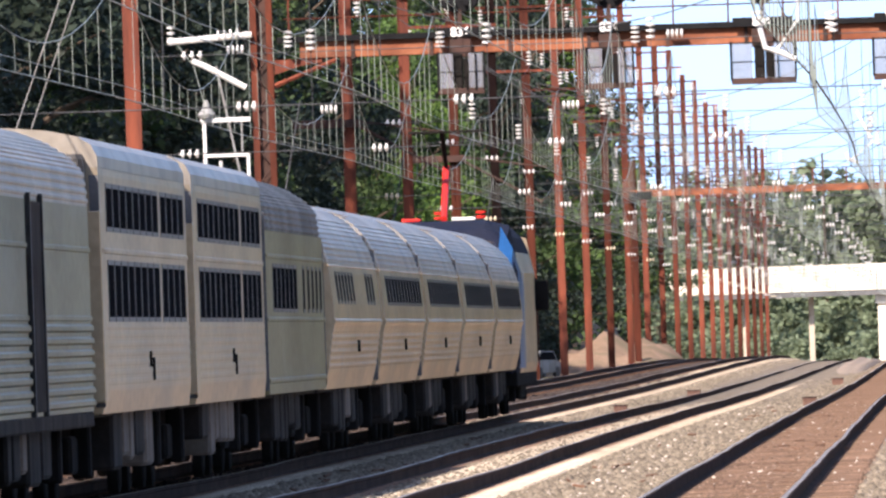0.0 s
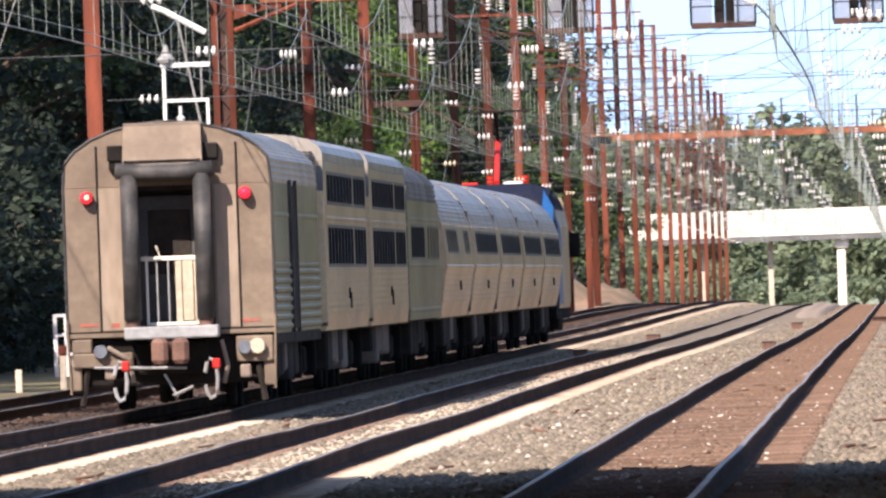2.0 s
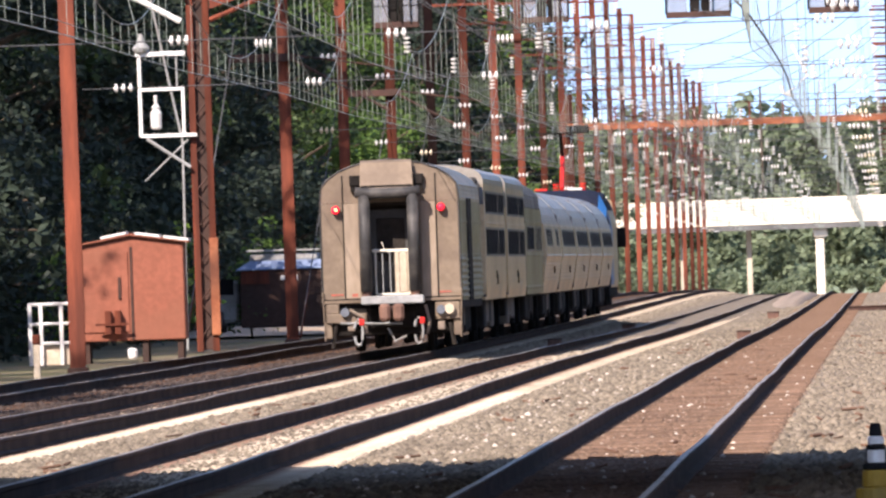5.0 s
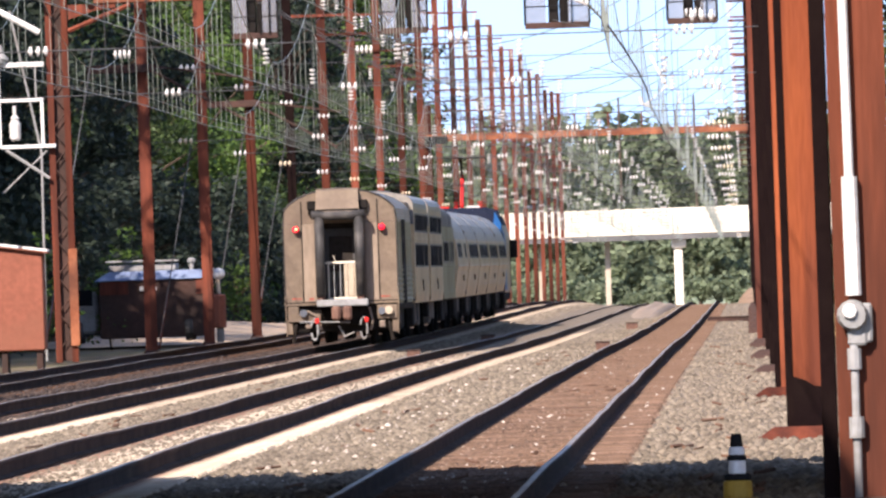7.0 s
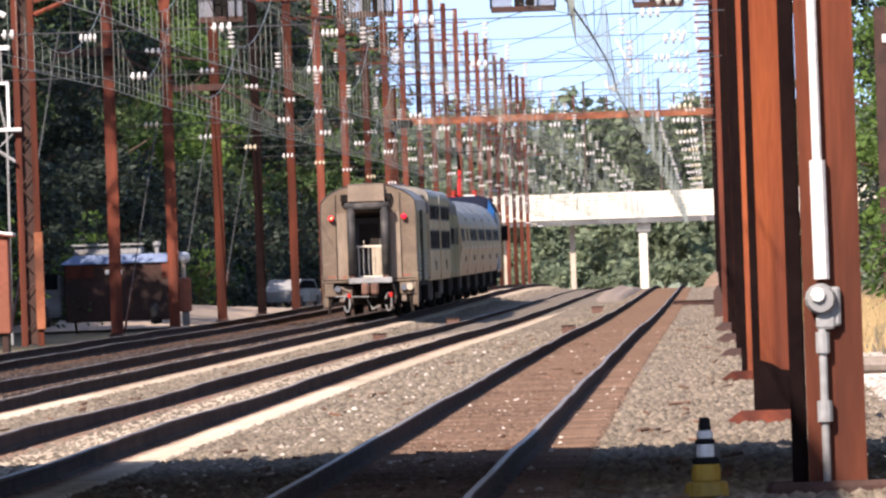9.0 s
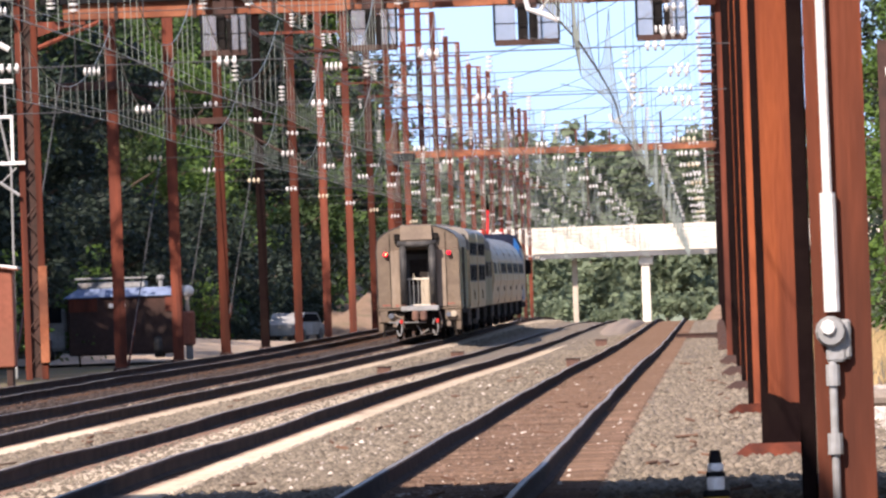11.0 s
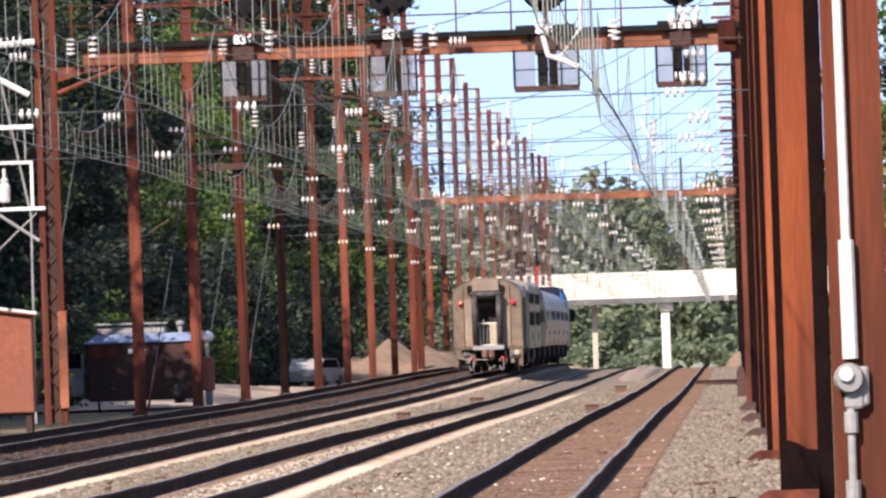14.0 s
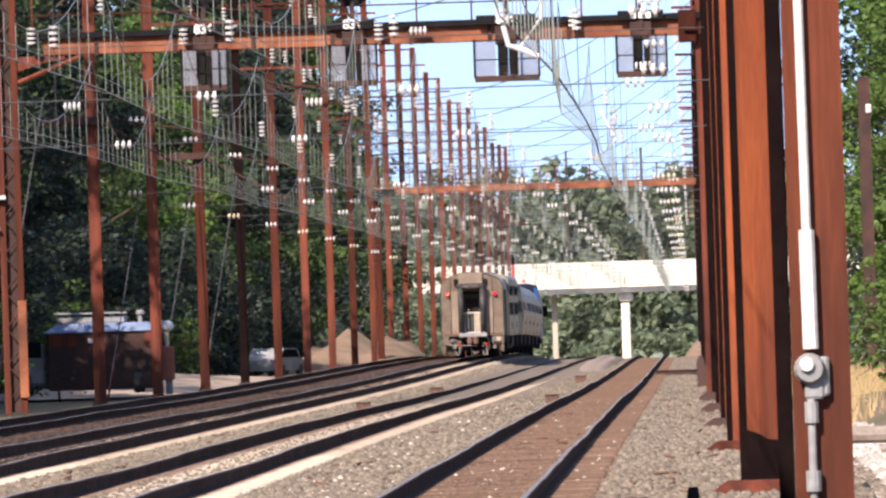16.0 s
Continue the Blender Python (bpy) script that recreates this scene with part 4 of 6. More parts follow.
# ---- signal bridges ----
def build_signal_bridge():
    y = BRIDGE_Y
    t = thing("signal_bridge", "rust-orange steel signal bridge spanning four tracks", "signal bridge", at=(0, y, 0))
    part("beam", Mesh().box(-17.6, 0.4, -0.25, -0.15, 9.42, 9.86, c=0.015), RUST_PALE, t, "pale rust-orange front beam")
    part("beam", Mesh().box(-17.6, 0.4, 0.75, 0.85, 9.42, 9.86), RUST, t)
    part("deck", Mesh().box(-18.2, 0.4, -0.40, 0.95, 9.86, 10.02), BLACK, t, "dark steel walkway")
    for i in range(8):
        part("plate", Mesh().box(-16.2 + i * 2.15, -16.1 + i * 2.15, -0.30, -0.26, 9.38, 9.92), RUST_DARK, t)
    rail = Mesh()
    for z in (10.5, 11.05):
        rail.tube([(-18, -0.3, z), (0.3, -0.3, z)], 0.025, 6)
    part("handrail", rail, RUST, t)
    for i in range(13):
        part("stanchion", Mesh().box(-17.9 + i * 1.5, -17.85 + i * 1.5, -0.33, -0.27, 9.94, 11.08), RUST, t)
    part("gusset", Mesh().add([(-18.3, -0.2, 9.4), (-17.0, -0.2, 9.42), (-17.0, -0.2, 9.30), (-17.6, -0.2, 9.22), (-18.3, -0.2, 9.0)], [(0, 1, 2, 3, 4)])
         .tube([(-18.3, -0.3, 8.7), (-16.6, -0.3, 9.36)], 0.07, 6), RUST, t)
    # left leg: two channels with lacing
    for x in (-18.86, -18.42):
        part("leg", h_column(Mesh(), x, 0, -0.35, 20.0, 0.17, 0.3, 0.03), RUST, t)
    # dark sheet is added to fill the dark gap between both channels
    part("web_plate", Mesh().box(-18.80, -18.48, 0.02, 0.06, -0.3, 19.5), RUST_DARK, t, "added dark sheet filling the gap between the leg channels")
    lace = Mesh()
    for i in range(40):
        z = i * 0.5
        s = 1 if i % 2 else -1
        lace.tube([(-18.64 + 0.2 * s, -0.12, z), (-18.64 - 0.2 * s, -0.12, z + 0.5)], 0.022, 4)
    tagged(part("lacing", lace, RUST_DARK, t), kind="stuff")
    part("cover", Mesh().box(-18.52, -18.28, -0.24, -0.18, 0.1, 2.75, c=0.01), RUST_PALE, t, "bright orange cover plate on the leg")
    part("pipe", Mesh().tube([(-19.2, -0.3, -0.3), (-19.15, -0.3, 5.4), (-19.9, -0.3, 9.3)], 0.035, 6), GREY_PAINT, t, "grey conduit on the leg")
    part("leg", h_column(Mesh(), 0.42, 0, -0.35, 20.0, 0.44, 0.4), RUST, t)
    for x, z, way in ((-13.75, 9.55, 1), (-8.42, 9.5, 1), (-3.12, 9.7, 1), (-17.9, 9.7, 1), (-19.6, 9.72, 0), (-7.6, 9.75, 0), (-17.1, 8.0, 0), (-10.5, 7.9, 0), (-1.5, 8.6, 0)):
        part("insulator", insulator(Mesh(), (x, -0.6, z), (0, 0, 1) if way else (1, 0, 0), 0.5, 0.14, 4), PORCELAIN, t)
    part("bracket", Mesh().box(-0.25, 0.25, -0.42, -0.3, 9.2, 10.1, c=0.03).tube([(-0.1, -0.5, 9.55), (0.3, -0.5, 9.55)], 0.05, 8), RUST, t)


build_signal_bridge()


def bars_text(parent, txt, at, size, material):
    cu = bpy.data.curves.new("number", "FONT")
    cu.body, cu.size, cu.align_x, cu.align_y, cu.extrude = txt, size, "CENTER", "CENTER", 0.01
    cu.offset = 0.012
    cu.materials.append(material)
    ob = new("number", cu)
    ob.parent = parent
    ob.location, ob.rotation_euler = at, (math.pi / 2, 0, 0)
    return ob


def build_signal(x, w, txt, lit, label):
    t = thing("position_signal", label, "railway signal", "signals on the bridge", at=(x, BRIDGE_Y - 0.45, 0))
    part("target", Mesh().lathe((0, 0, 11.15), [(0.62, -0.03), (0.65, 0.0), (0.64, 0.05), (0.4, 0.09)], 28, axis="y"), BLACK, t, "round black target disc")
    for a in range(6):
        c, s = math.cos(a * math.pi / 3), math.sin(a * math.pi / 3)
        part("lamp_hood", Mesh().lathe((0.42 * c, -0.2, 11.15 + 0.42 * s), [(0.08, -0.06), (0.10, -0.05), (0.10, 0.15), (0.06, 0.18)], 10, axis="y"), BLACK, t)
    if lit:
        for c in (-0.42, 0.42):
            part("lit_lamp", Mesh().lathe((c, -0.28, 11.15), [(0.06, -0.03), (0.075, 0.0), (0.06, 0.03)], 10, axis="y"), SIGNAL_RED, t, "lit red lamp")
    part("bracket", Mesh().box(-0.06, 0.06, -0.04, 0.1, 9.6, 10.6).box(-0.3, 0.3, 0.0, 0.12, 9.3, 9.85, c=0.03), RUST_DARK, t)
    p = part("number_plate", Mesh().box(-w * 0.46, w * 0.46, -0.06, -0.02, 9.86, 10.12, c=0.01), BLACK, t, "black plate with white numbers")
    if txt:
        bars_text(p, txt, (0, -0.075, 9.985), 0.35, WHITE)
    else:
        for i in range(3):
            part("bar", Mesh().box(-0.26 + i * 0.2, -0.12 + i * 0.2, -0.075, -0.061, 9.9, 10.08), WHITE, p)
    part("platform", Mesh().box(-w / 2, w / 2, -0.36, 0.5, 8.30, 8.46, c=0.01), RUST_DARK, t, "dark rusty maintenance platform")
    cage = Mesh()
    for xx in (-w / 2, w / 2):
        cage.box(xx - 0.03, xx + 0.03, -0.37, -0.31, 8.4, 9.46)
    for zz in (8.9, 9.42):
        cage.tube([(-w / 2, -0.33, zz), (w / 2, -0.33, zz)], 0.018, 5)
    part("cage_rail", cage, BLACK, t)
    for s in (-1, 1):
        a, b = sorted((s * w * 0.17, s * w * 0.49))
        part("screen", Mesh().box(a, b, -0.335, -0.325, 8.46, 9.42), SCREEN, t, "grey see-through screen")
    part("case", Mesh().box(-0.24, 0.04, -0.2, 0.2, 8.46, 9.4, c=0.03).box(0.06, 0.32, -0.15, 0.2, 8.46, 9.25, c=0.03), GRIME, t, "dark relay case")
    part("ladder", Mesh().tube([(0.16, -0.4, 8.4), (0.16, -0.4, 9.4)], 0.02, 6).tube([(0.40, -0.4, 8.4), (0.40, -0.4, 9.4)], 0.02, 6), GRIME, t)


build_signal(-13.2, 1.25, "836", True, "round black railway signal with two red lamps lit")
build_signal(-9.13, 1.27, "836", True, "round black railway signal with red lamps above a caged platform")
build_signal(-4.95, 1.76, "836", True, "round black railway signal with red lamps above a wide caged platform")
build_signal(-1.27, 1.36, "", False, "round black railway signal beside the bridge leg")


def build_far_bridge():
    y = 1150
    t = thing("signal_bridge", "far rust-red steel beam spanning four tracks", "signal bridge", at=(0, y, 0))
    part("beam", Mesh().box(-18.4, 0.4, -0.2, 0.2, level(y) + 9.85, level(y) + 10.25, c=0.02), RUST_PALE, t)
    rail = Mesh().tube([(-18, -0.2, level(y) + 11.2), (0.3, -0.2, level(y) + 11.2)], 0.03, 6)
    part("handrail", rail, RUST, t)
    for i in range(10):
        part("stanchion", Mesh().box(-17.6 + i * 1.95, -17.52 + i * 1.95, -0.2, -0.12, level(y) + 10.25, level(y) + 11.2), RUST, t)
    for x in (-18.3, 0.55):
        part("leg", h_column(Mesh(), x, 0.4, level(y) - 0.4, level(y) + 12), RUST, t)
    part("relay_case", Mesh().box(-18.6, -17.2, -0.4, 0.4, level(y) + 9.7, level(y) + 10.15, c=0.05), BLACK, t)


build_far_bridge()


# ---- beside the outer track ----
def build_switch_frame():
    """White tube frame with a porcelain bushing, on the bridge's left leg."""
    t = thing("switch_frame", "white tubular switch frame holding a porcelain bushing", "switch frame", at=(0, BRIDGE_Y - 0.3, 0))
    x0, x1, z0, z1 = -20.32, -19.05, 5.55, 7.75
    part("upright", Mesh().box(x0, x0 + 0.10, -0.05, 0.05, z0, z1, c=0.015), WHITE, t)
    part("upright", Mesh().box(x1 - 0.09, x1, -0.05, 0.05, z0, z0 + 1.3, c=0.015), WHITE, t)
    part("top_rail", Mesh().box(x0 - 0.05, x1 + 0.05, -0.06, 0.06, z1, z1 + 0.13, c=0.015), WHITE, t)
    part("mid_rail", Mesh().box(x0 + 0.1, x1, -0.05, 0.05, z0 + 1.25, z0 + 1.34, c=0.01), WHITE, t)
    part("base_rail", Mesh().box(x0 + 0.1, x1 + 0.3, -0.06, 0.06, z0 - 0.02, z0 + 0.08, c=0.01), WHITE, t)
    part("bushing", Mesh().lathe((-19.85, 0, z0 + 0.2), [(0.10, 0), (0.15, 0.05), (0.16, 0.45), (0.10, 0.55), (0.12, 0.62), (0.05, 0.7), (0.05, 0.95)], 12), PORCELAIN, t, "white porcelain bushing")
    part("brace", Mesh().tube([(x0 + 0.2, 0, z0 - 0.05), (-18.95, 0, z0 - 0.85)], 0.05, 6).tube([(-20.2, 0, z0 - 1.2), (-19.0, 0, z0 - 0.1)], 0.025, 5), GREY_PAINT, t, "grey diagonal braces")
    part("strut", Mesh().tube([(-20.55, 0, 9.45), (-20.2, 0, 9.3), (-19.1, 0, 8.68)], 0.085, 8), WHITE, t, "white sloping strut")
    part("arm", Mesh().tube([(-21.2, 0, 9.98), (-18.9, 0, 10.12)], 0.09, 8), WHITE, t, "white horizontal arm")
    part("arm_insulator", insulator(insulator(Mesh(), (-21.1, 0, 10.0), (0, 0, 1), 0.45, 0.13, 3), (-19.9, 0, 10.1), (1, 0, 0.1), 0.7, 0.17, 4), PORCELAIN, t)
    part("lead", Mesh().tube([(-20.25, 0, z1 + 0.5), (-20.5, 0, 9.3), (-21.0, 0, 10.0)], 0.015, 5), WIRE, t)
    part("cap", Mesh().lathe((-20.2, 0, z1 + 0.13), [(0.2, 0), (0.25, 0.1), (0.12, 0.25), (0.05, 0.5)], 10), GREY_PAINT, t)
    part("hanger_rod", Mesh().tube([(-19.25, 0, z0 + 1.3), (-19.25, 0, z1)], 0.03, 5), GREY_PAINT, t)


build_switch_frame()


def build_guys():
    """Anchor wires running down from masts to the ground behind them."""
    for y in (BRIDGE_Y + 20, 670, 735, 800):
        t = thing("guy_wire", "dark steel guy wire anchored beside a mast", "guy wire", "guy wires of the masts", at=(LEFT_X, y, 0))
        part("strand", Mesh().tube([(0.0, 0.0, 8.5), (-1.6, -4.0, -0.4)], 0.02, 5), DARK_WIRE, t)
        part("guard", Mesh().tube([(-1.25, -3.1, 1.5), (-1.6, -4.0, -0.45)], 0.045, 6), RUST, t)


build_guys()


def build_mast_guys():
    """Two strands down from the nearest mast at the wood's edge."""
    for d in (0.0, 0.35):
        t = thing("guy_wire", "pale steel guy wire anchored at the wood's edge", "guy wire", "guy wires of the masts", at=(-18.6, 452, 0))
        part("strand", Mesh().tube([(-0.1 - d, 0.2, 12.8), (-5.1 - d, 1.5, -0.4)], 0.016, 5), GREY_PAINT, t)


build_mast_guys()


def build_hut():
    t = thing("signal_hut", "red-brown steel relay hut on short legs", "hut", at=(-19.35, 506, 0))
    part("wall", Mesh().box(-1.35, 1.35, -0.9, 0.9, 0.12, 2.55, c=0.03), BROWN_HUT, t)
    part("gable", Mesh().loft([[(-1.35, y, 2.52), (1.35, y, 2.52), (1.35, y, 2.60), (0.0, y, 2.80), (-1.35, y, 2.56)] for y in (-0.9, 0.9)]), BROWN_HUT, t)
    part("roof", Mesh().loft([[(-1.5, y, 2.55), (0.0, y, 2.81), (1.5, y, 2.58), (1.5, y, 2.62), (0.0, y, 2.86), (-1.5, y, 2.59)] for y in (-1.02, 1.0)]), BROWN_HUT, t, "low-pitched roof")
    for x0, x1, z0, z1 in ((-0.75, -0.1, 2.735, 2.845), (0.12, 0.75, 2.83, 2.735), (0.85, 1.48, 2.72, 2.625)):
        part("roof_patch", Mesh().loft([[(x0, y, z0), (x1, y, z1), (x1, y, z1 + 0.06), (x0, y, z0 + 0.06)] for y in (-1.03, 0.98)]), WHITE, t, "irregular white patch on the roof")
    d = part("door", Mesh().box(-1.25, -0.08, -0.94, -0.9, 0.35, 2.4, c=0.01), BROWN_HUT, t)
    part("handle", Mesh().box(-0.35, -0.28, -0.99, -0.94, 1.2, 1.75), RUST_DARK, d)
    part("step", Mesh().box(-0.95, -0.1, -1.25, -1.2, 0.52, 0.58).box(-0.7, -0.55, -1.2, -0.92, 0.3, 0.9).box(-0.45, -0.3, -1.2, -0.92, 0.3, 0.9), RUST, t, "rusty step bracket")
    part("seam", Mesh().box(-0.03, 0.03, -0.93, -0.9, 0.15, 2.52), DARK_BROWN, t)
    for x in (-1.2, 0.3, 1.2):
        part("leg", Mesh().box(x - 0.08, x + 0.08, -0.8, 0.8, -0.45, 0.14, c=0.01), DARK_BROWN, t)
    part("bucket", Mesh().lathe((-0.02, -1.2, -0.35), [(0.09, 0), (0.12, 0.05), (0.13, 0.22), (0.08, 0.28)], 12), WHITE, t, "white bucket under the hut")


build_hut()


def build_railing():
    t = thing("railing", "white pipe railing beside the hut", "railing", at=(-21.6, 506, 0))
    for z, r in ((0.12, 0.05), (0.62, 0.045), (1.12, 0.05)):
        part("rail", Mesh().tube([(-0.42, 0, z), (0.95, 0, z)], r, 6), WHITE, t)
    for x in (-0.42, -0.14, 0.38, 0.93):
        part("post", Mesh().box(x - 0.05, x + 0.05, -0.05, 0.05, -0.45, 1.16, c=0.01), WHITE, t)
    part("plinth", Mesh().box(-0.3, 0.6, 0.1, 0.9, -0.45, 0.05, c=0.03), CONCRETE, t, "low concrete block")


build_railing()


def build_work_truck():
    t = thing("work_truck", "dark brown parked work truck with a faded blue roof", "truck", at=(-21.4, 700, -0.15))
    b = part("body", Mesh().box(-1.55, 2.3, -1.2, 3.8, 0.0, 2.05, c=0.06), DARK_BROWN, t)
    part("side_panel", Mesh().box(-1.5, -0.5, -1.24, -1.2, 1.55, 2.0), RUST, b)
    part("side_panel", Mesh().box(1.9, 2.25, -1.24, -1.2, 1.5, 2.0), RUST, b)
    part("roof", Mesh().add([(-1.7, -1.3, 2.05), (2.4, -1.3, 2.05), (2.4, 3.9, 2.05), (-1.7, 3.9, 2.05), (-1.2, -0.9, 2.36), (2.0, -0.9, 2.36), (2.0, 3.4, 2.36), (-1.2, 3.4, 2.36)],
                            [(0, 1, 5, 4), (1, 2, 6, 5), (2, 3, 7, 6), (3, 0, 4, 7), (4, 5, 6, 7)]), SLATE_BLUE, t, "faded blue sloping roof")
    part("rack", Mesh().box(-1.2, 1.2, -0.7, 2.5, 2.36, 2.6, c=0.04).tube([(-1.3, -0.8, 2.72), (1.3, -0.8, 2.70)], 0.04, 6), GREY_PAINT, t, "grey roof rack")
    part("exhaust", Mesh().lathe((1.75, -0.6, 2.3), [(0.08, 0), (0.08, 0.3), (0.15, 0.34), (0.15, 0.44), (0.05, 0.48)], 10), GREY_PAINT, t)
    part("lamp", Mesh().box(-0.1, 0.5, -1.26, -1.2, 1.66, 1.82, c=0.02), WHITE, t)
    part("cab", Mesh().box(-2.9, -1.6, -0.6, 2.2, 0.2, 1.7, c=0.12), GREY_PAINT, t, "pale grey cab")
    part("windscreen", Mesh().box(-2.6, -1.8, -0.63, -0.6, 1.2, 1.75, c=0.01), GLASS, t)
    part("fender", Mesh().box(-3.2, -2.9, -0.7, 0.2, 0.9, 1.35, c=0.05).box(-2.85, -2.6, -0.68, -0.5, 0.5, 1.2, c=0.03), WHITE, t, "white fender")
    for x, y in ((-2.3, -0.3), (1.6, -0.9), (1.6, 3.0), (-2.3, 1.8)):
        part("wheel", Mesh().lathe((x, y, 0.3), [(0.2, -0.15), (0.42, -0.13), (0.45, 0.0), (0.42, 0.13), (0.2, 0.15)], 16, axis="x"), RUBBER, t)
    e = thing("lamp_post", "orange equipment drum with pale posts and a white globe", "lamp", at=(-18.95, 702, -0.2))
    part("drum", Mesh().lathe((0, 0, 0.3), [(0.3, 0), (0.4, 0.04), (0.4, 1.15), (0.36, 1.2), (0.1, 1.22)], 16), BROWN_HUT, e, "orange-brown drum")
    part("leg", Mesh().box(-0.25, -0.1, -0.1, 0.1, -0.2, 0.35).box(0.05, 0.3, -0.1, 0.1, -0.2, 0.35), GREY_PAINT, e)
    for x in (-0.2, 0.15):
        part("post", Mesh().tube([(x, 0, 1.4), (x - 0.02, 0, 2.2)], 0.08, 8), CONCRETE, e)
    part("globe", Mesh().lathe((0.18, 0, 2.02), [(0.05, 0), (0.19, 0.08), (0.23, 0.2), (0.18, 0.34), (0.05, 0.41)], 14), WHITE, e, "white globe", smooth=True)
    part("cap", Mesh().box(-0.35, 0.05, -0.15, 0.15, 2.2, 2.45, c=0.05), CONCRETE, e)


build_work_truck()


def build_car(x, y, rz, material, label):
    t = thing("car", label, "car", "cars parked past the wood", at=(x, y, level(y) - 0.4))
    t.rotation_euler[2] = radians(rz)
    prof = [(-2.2, 0.3), (2.2, 0.3), (2.25, 0.75), (1.5, 0.9), (0.9, 1.42), (-1.2, 1.45), (-1.9, 0.95), (-2.25, 0.85)]
    part("body", Mesh().loft([[(a * 0.98, s * 0.86, b) for a, b in prof] for s in (-1, 1)]), material, t)
    for s in (-1, 1):
        part("window", Mesh().add([(1.25, s * 0.87, 0.95), (0.8, s * 0.87, 1.36), (-1.1, s * 0.87, 1.38), (-1.6, s * 0.87, 0.97)], [(0, 1, 2, 3)]), GLASS, t)
    for a in (-1.35, 1.35):
        for s in (-0.8, 0.8):
            part("wheel", Mesh().lathe((a, s, 0.31), [(0.1, -0.1), (0.3, -0.1), (0.31, 0.0), (0.3, 0.1), (0.1, 0.1)], 14, axis="y"), RUBBER, t)


build_car(-21.7, 1020, 72, GREY_PAINT, "pale grey parked car seen between the masts")
build_car(-23.6, 1085, 78, SLATE_BLUE, "pale blue parked car seen between the masts")


def build_mound(x, y, w, h, material, label, name="sand_mound", seed=1, length=12):
    m = Mesh()
    rings = []
    for j in range(9):
        v = j / 8 * 2 - 1
        ring = []
        for i in range(13):
            u = i / 12 * 2 - 1
            g = (max(0, 1 - u * u) * max(0, 1 - v * v)) ** 0.7
            ring.append((u * w / 2, v * length / 2, h * g * (0.8 + 0.5 * noise.noise((u * 2.4, v * 2, seed)) + 0.2 * noise.noise((u * 7, v * 5, seed))) - 0.45))
        rings.append(ring)
    m.loft(rings, closed=False, caps=False)
    o = part(name, m, material, smooth=True)
    o.location = (x, y, level(y))
    return tagged(o, label, "mound", kind="structure")


build_mound(-19.8, 1170, 8.6, 2.5, EARTH, "pale sandy earth mound beside the line", seed=2, length=50)
build_mound(-22.0, 1225, 7.0, 3.3, EARTH, "pale sandy earth mound beside the line", seed=6, length=40)
build_mound(1.8, 1290, 5.4, 2.0, EARTH, "bare earth bank beside the far line", "earth_bank", seed=9, length=130)
build_mound(-23.6, 1270, 6, 3.2, EARTH, "pale sandy earth mound beside the line", seed=4, length=60)
build_mound(-4.65, 985, 1.7, 0.62, PALE_BALLAST, "low ridge of spare ballast between two tracks", "ballast_ridge", seed=12, length=330)
build_mound(-23, 820, 9, 0.55, SAND, "pale gravel lot beside the line", "gravel_lot", seed=3, length=230)
build_mound(5.5, 330, 6.5, 0.9, DIRT, "dry grass bank past the masts", "grass_bank", seed=7, length=260)
build_mound(3.6, 250, 3.4, 0.55, PALE_STONE, "heap of pale broken stone past the masts", "stone_heap", seed=8, length=130)
scatter("broken_stones", 9000, (2.0, 4.6, 170, 330), PALE_STONE, "pale broken stones heaped past the masts", (0.04, 0.14), seed=21, lift=0.02)


def build_log():
    t = thing("log", "grey weathered log lying on broken stone", "log", at=(2.9, 236, 0.16))
    part("stem", Mesh().tube([(-1.2, 0, 0.02), (0.2, 0.1, 0.0), (1.8, 0.3, 0.03)], 0.11, 10, r_end=0.09), BARK_GREY, t)
    part("branch", Mesh().tube([(-0.8, -0.4, -0.17), (-0.3, -0.3, -0.12), (0.1, 0.0, -0.02)], 0.035, 6, r_end=0.03), BARK_GREY, t)


BARK_GREY = mat("weathered_grey_wood", (0.30, 0.25, 0.20), (0.22, 0.18, 0.145), scale=2, fine=16, rough=0.9)
build_log()


def build_dry_grass():
    rng = random.Random(31)
    m = Mesh()
    for _ in range(9000):
        x, y = rng.uniform(2.4, 9.0), rng.uniform(330, 600)
        h, w, a = rng.uniform(0.25, 0.75), rng.uniform(0.012, 0.03), rng.uniform(-0.5, 0.5)
        m.add([(x - w, y, -0.4), (x + w, y, -0.4), (x + a * h, y + 0.05, h - 0.4)], [(0, 1, 2)])
    tagged(part("dry_grass", m, STRAW), "tall dry straw-coloured grass past the masts", "grass", kind="stuff")


build_dry_grass()


def build_signal_post():
    t = thing("steel_post", "dark red-brown steel post past the masts", "post", at=(6.0, 680, 0))
    part("shaft", h_column(Mesh(), 0, 0, -0.45, 9.8, 0.42, 0.3), RUST_DARK, t)
    part("fitting", Mesh().box(0.05, 0.25, -0.24, -0.16, 8.55, 8.85, c=0.02), PORCELAIN, t)


build_signal_post()


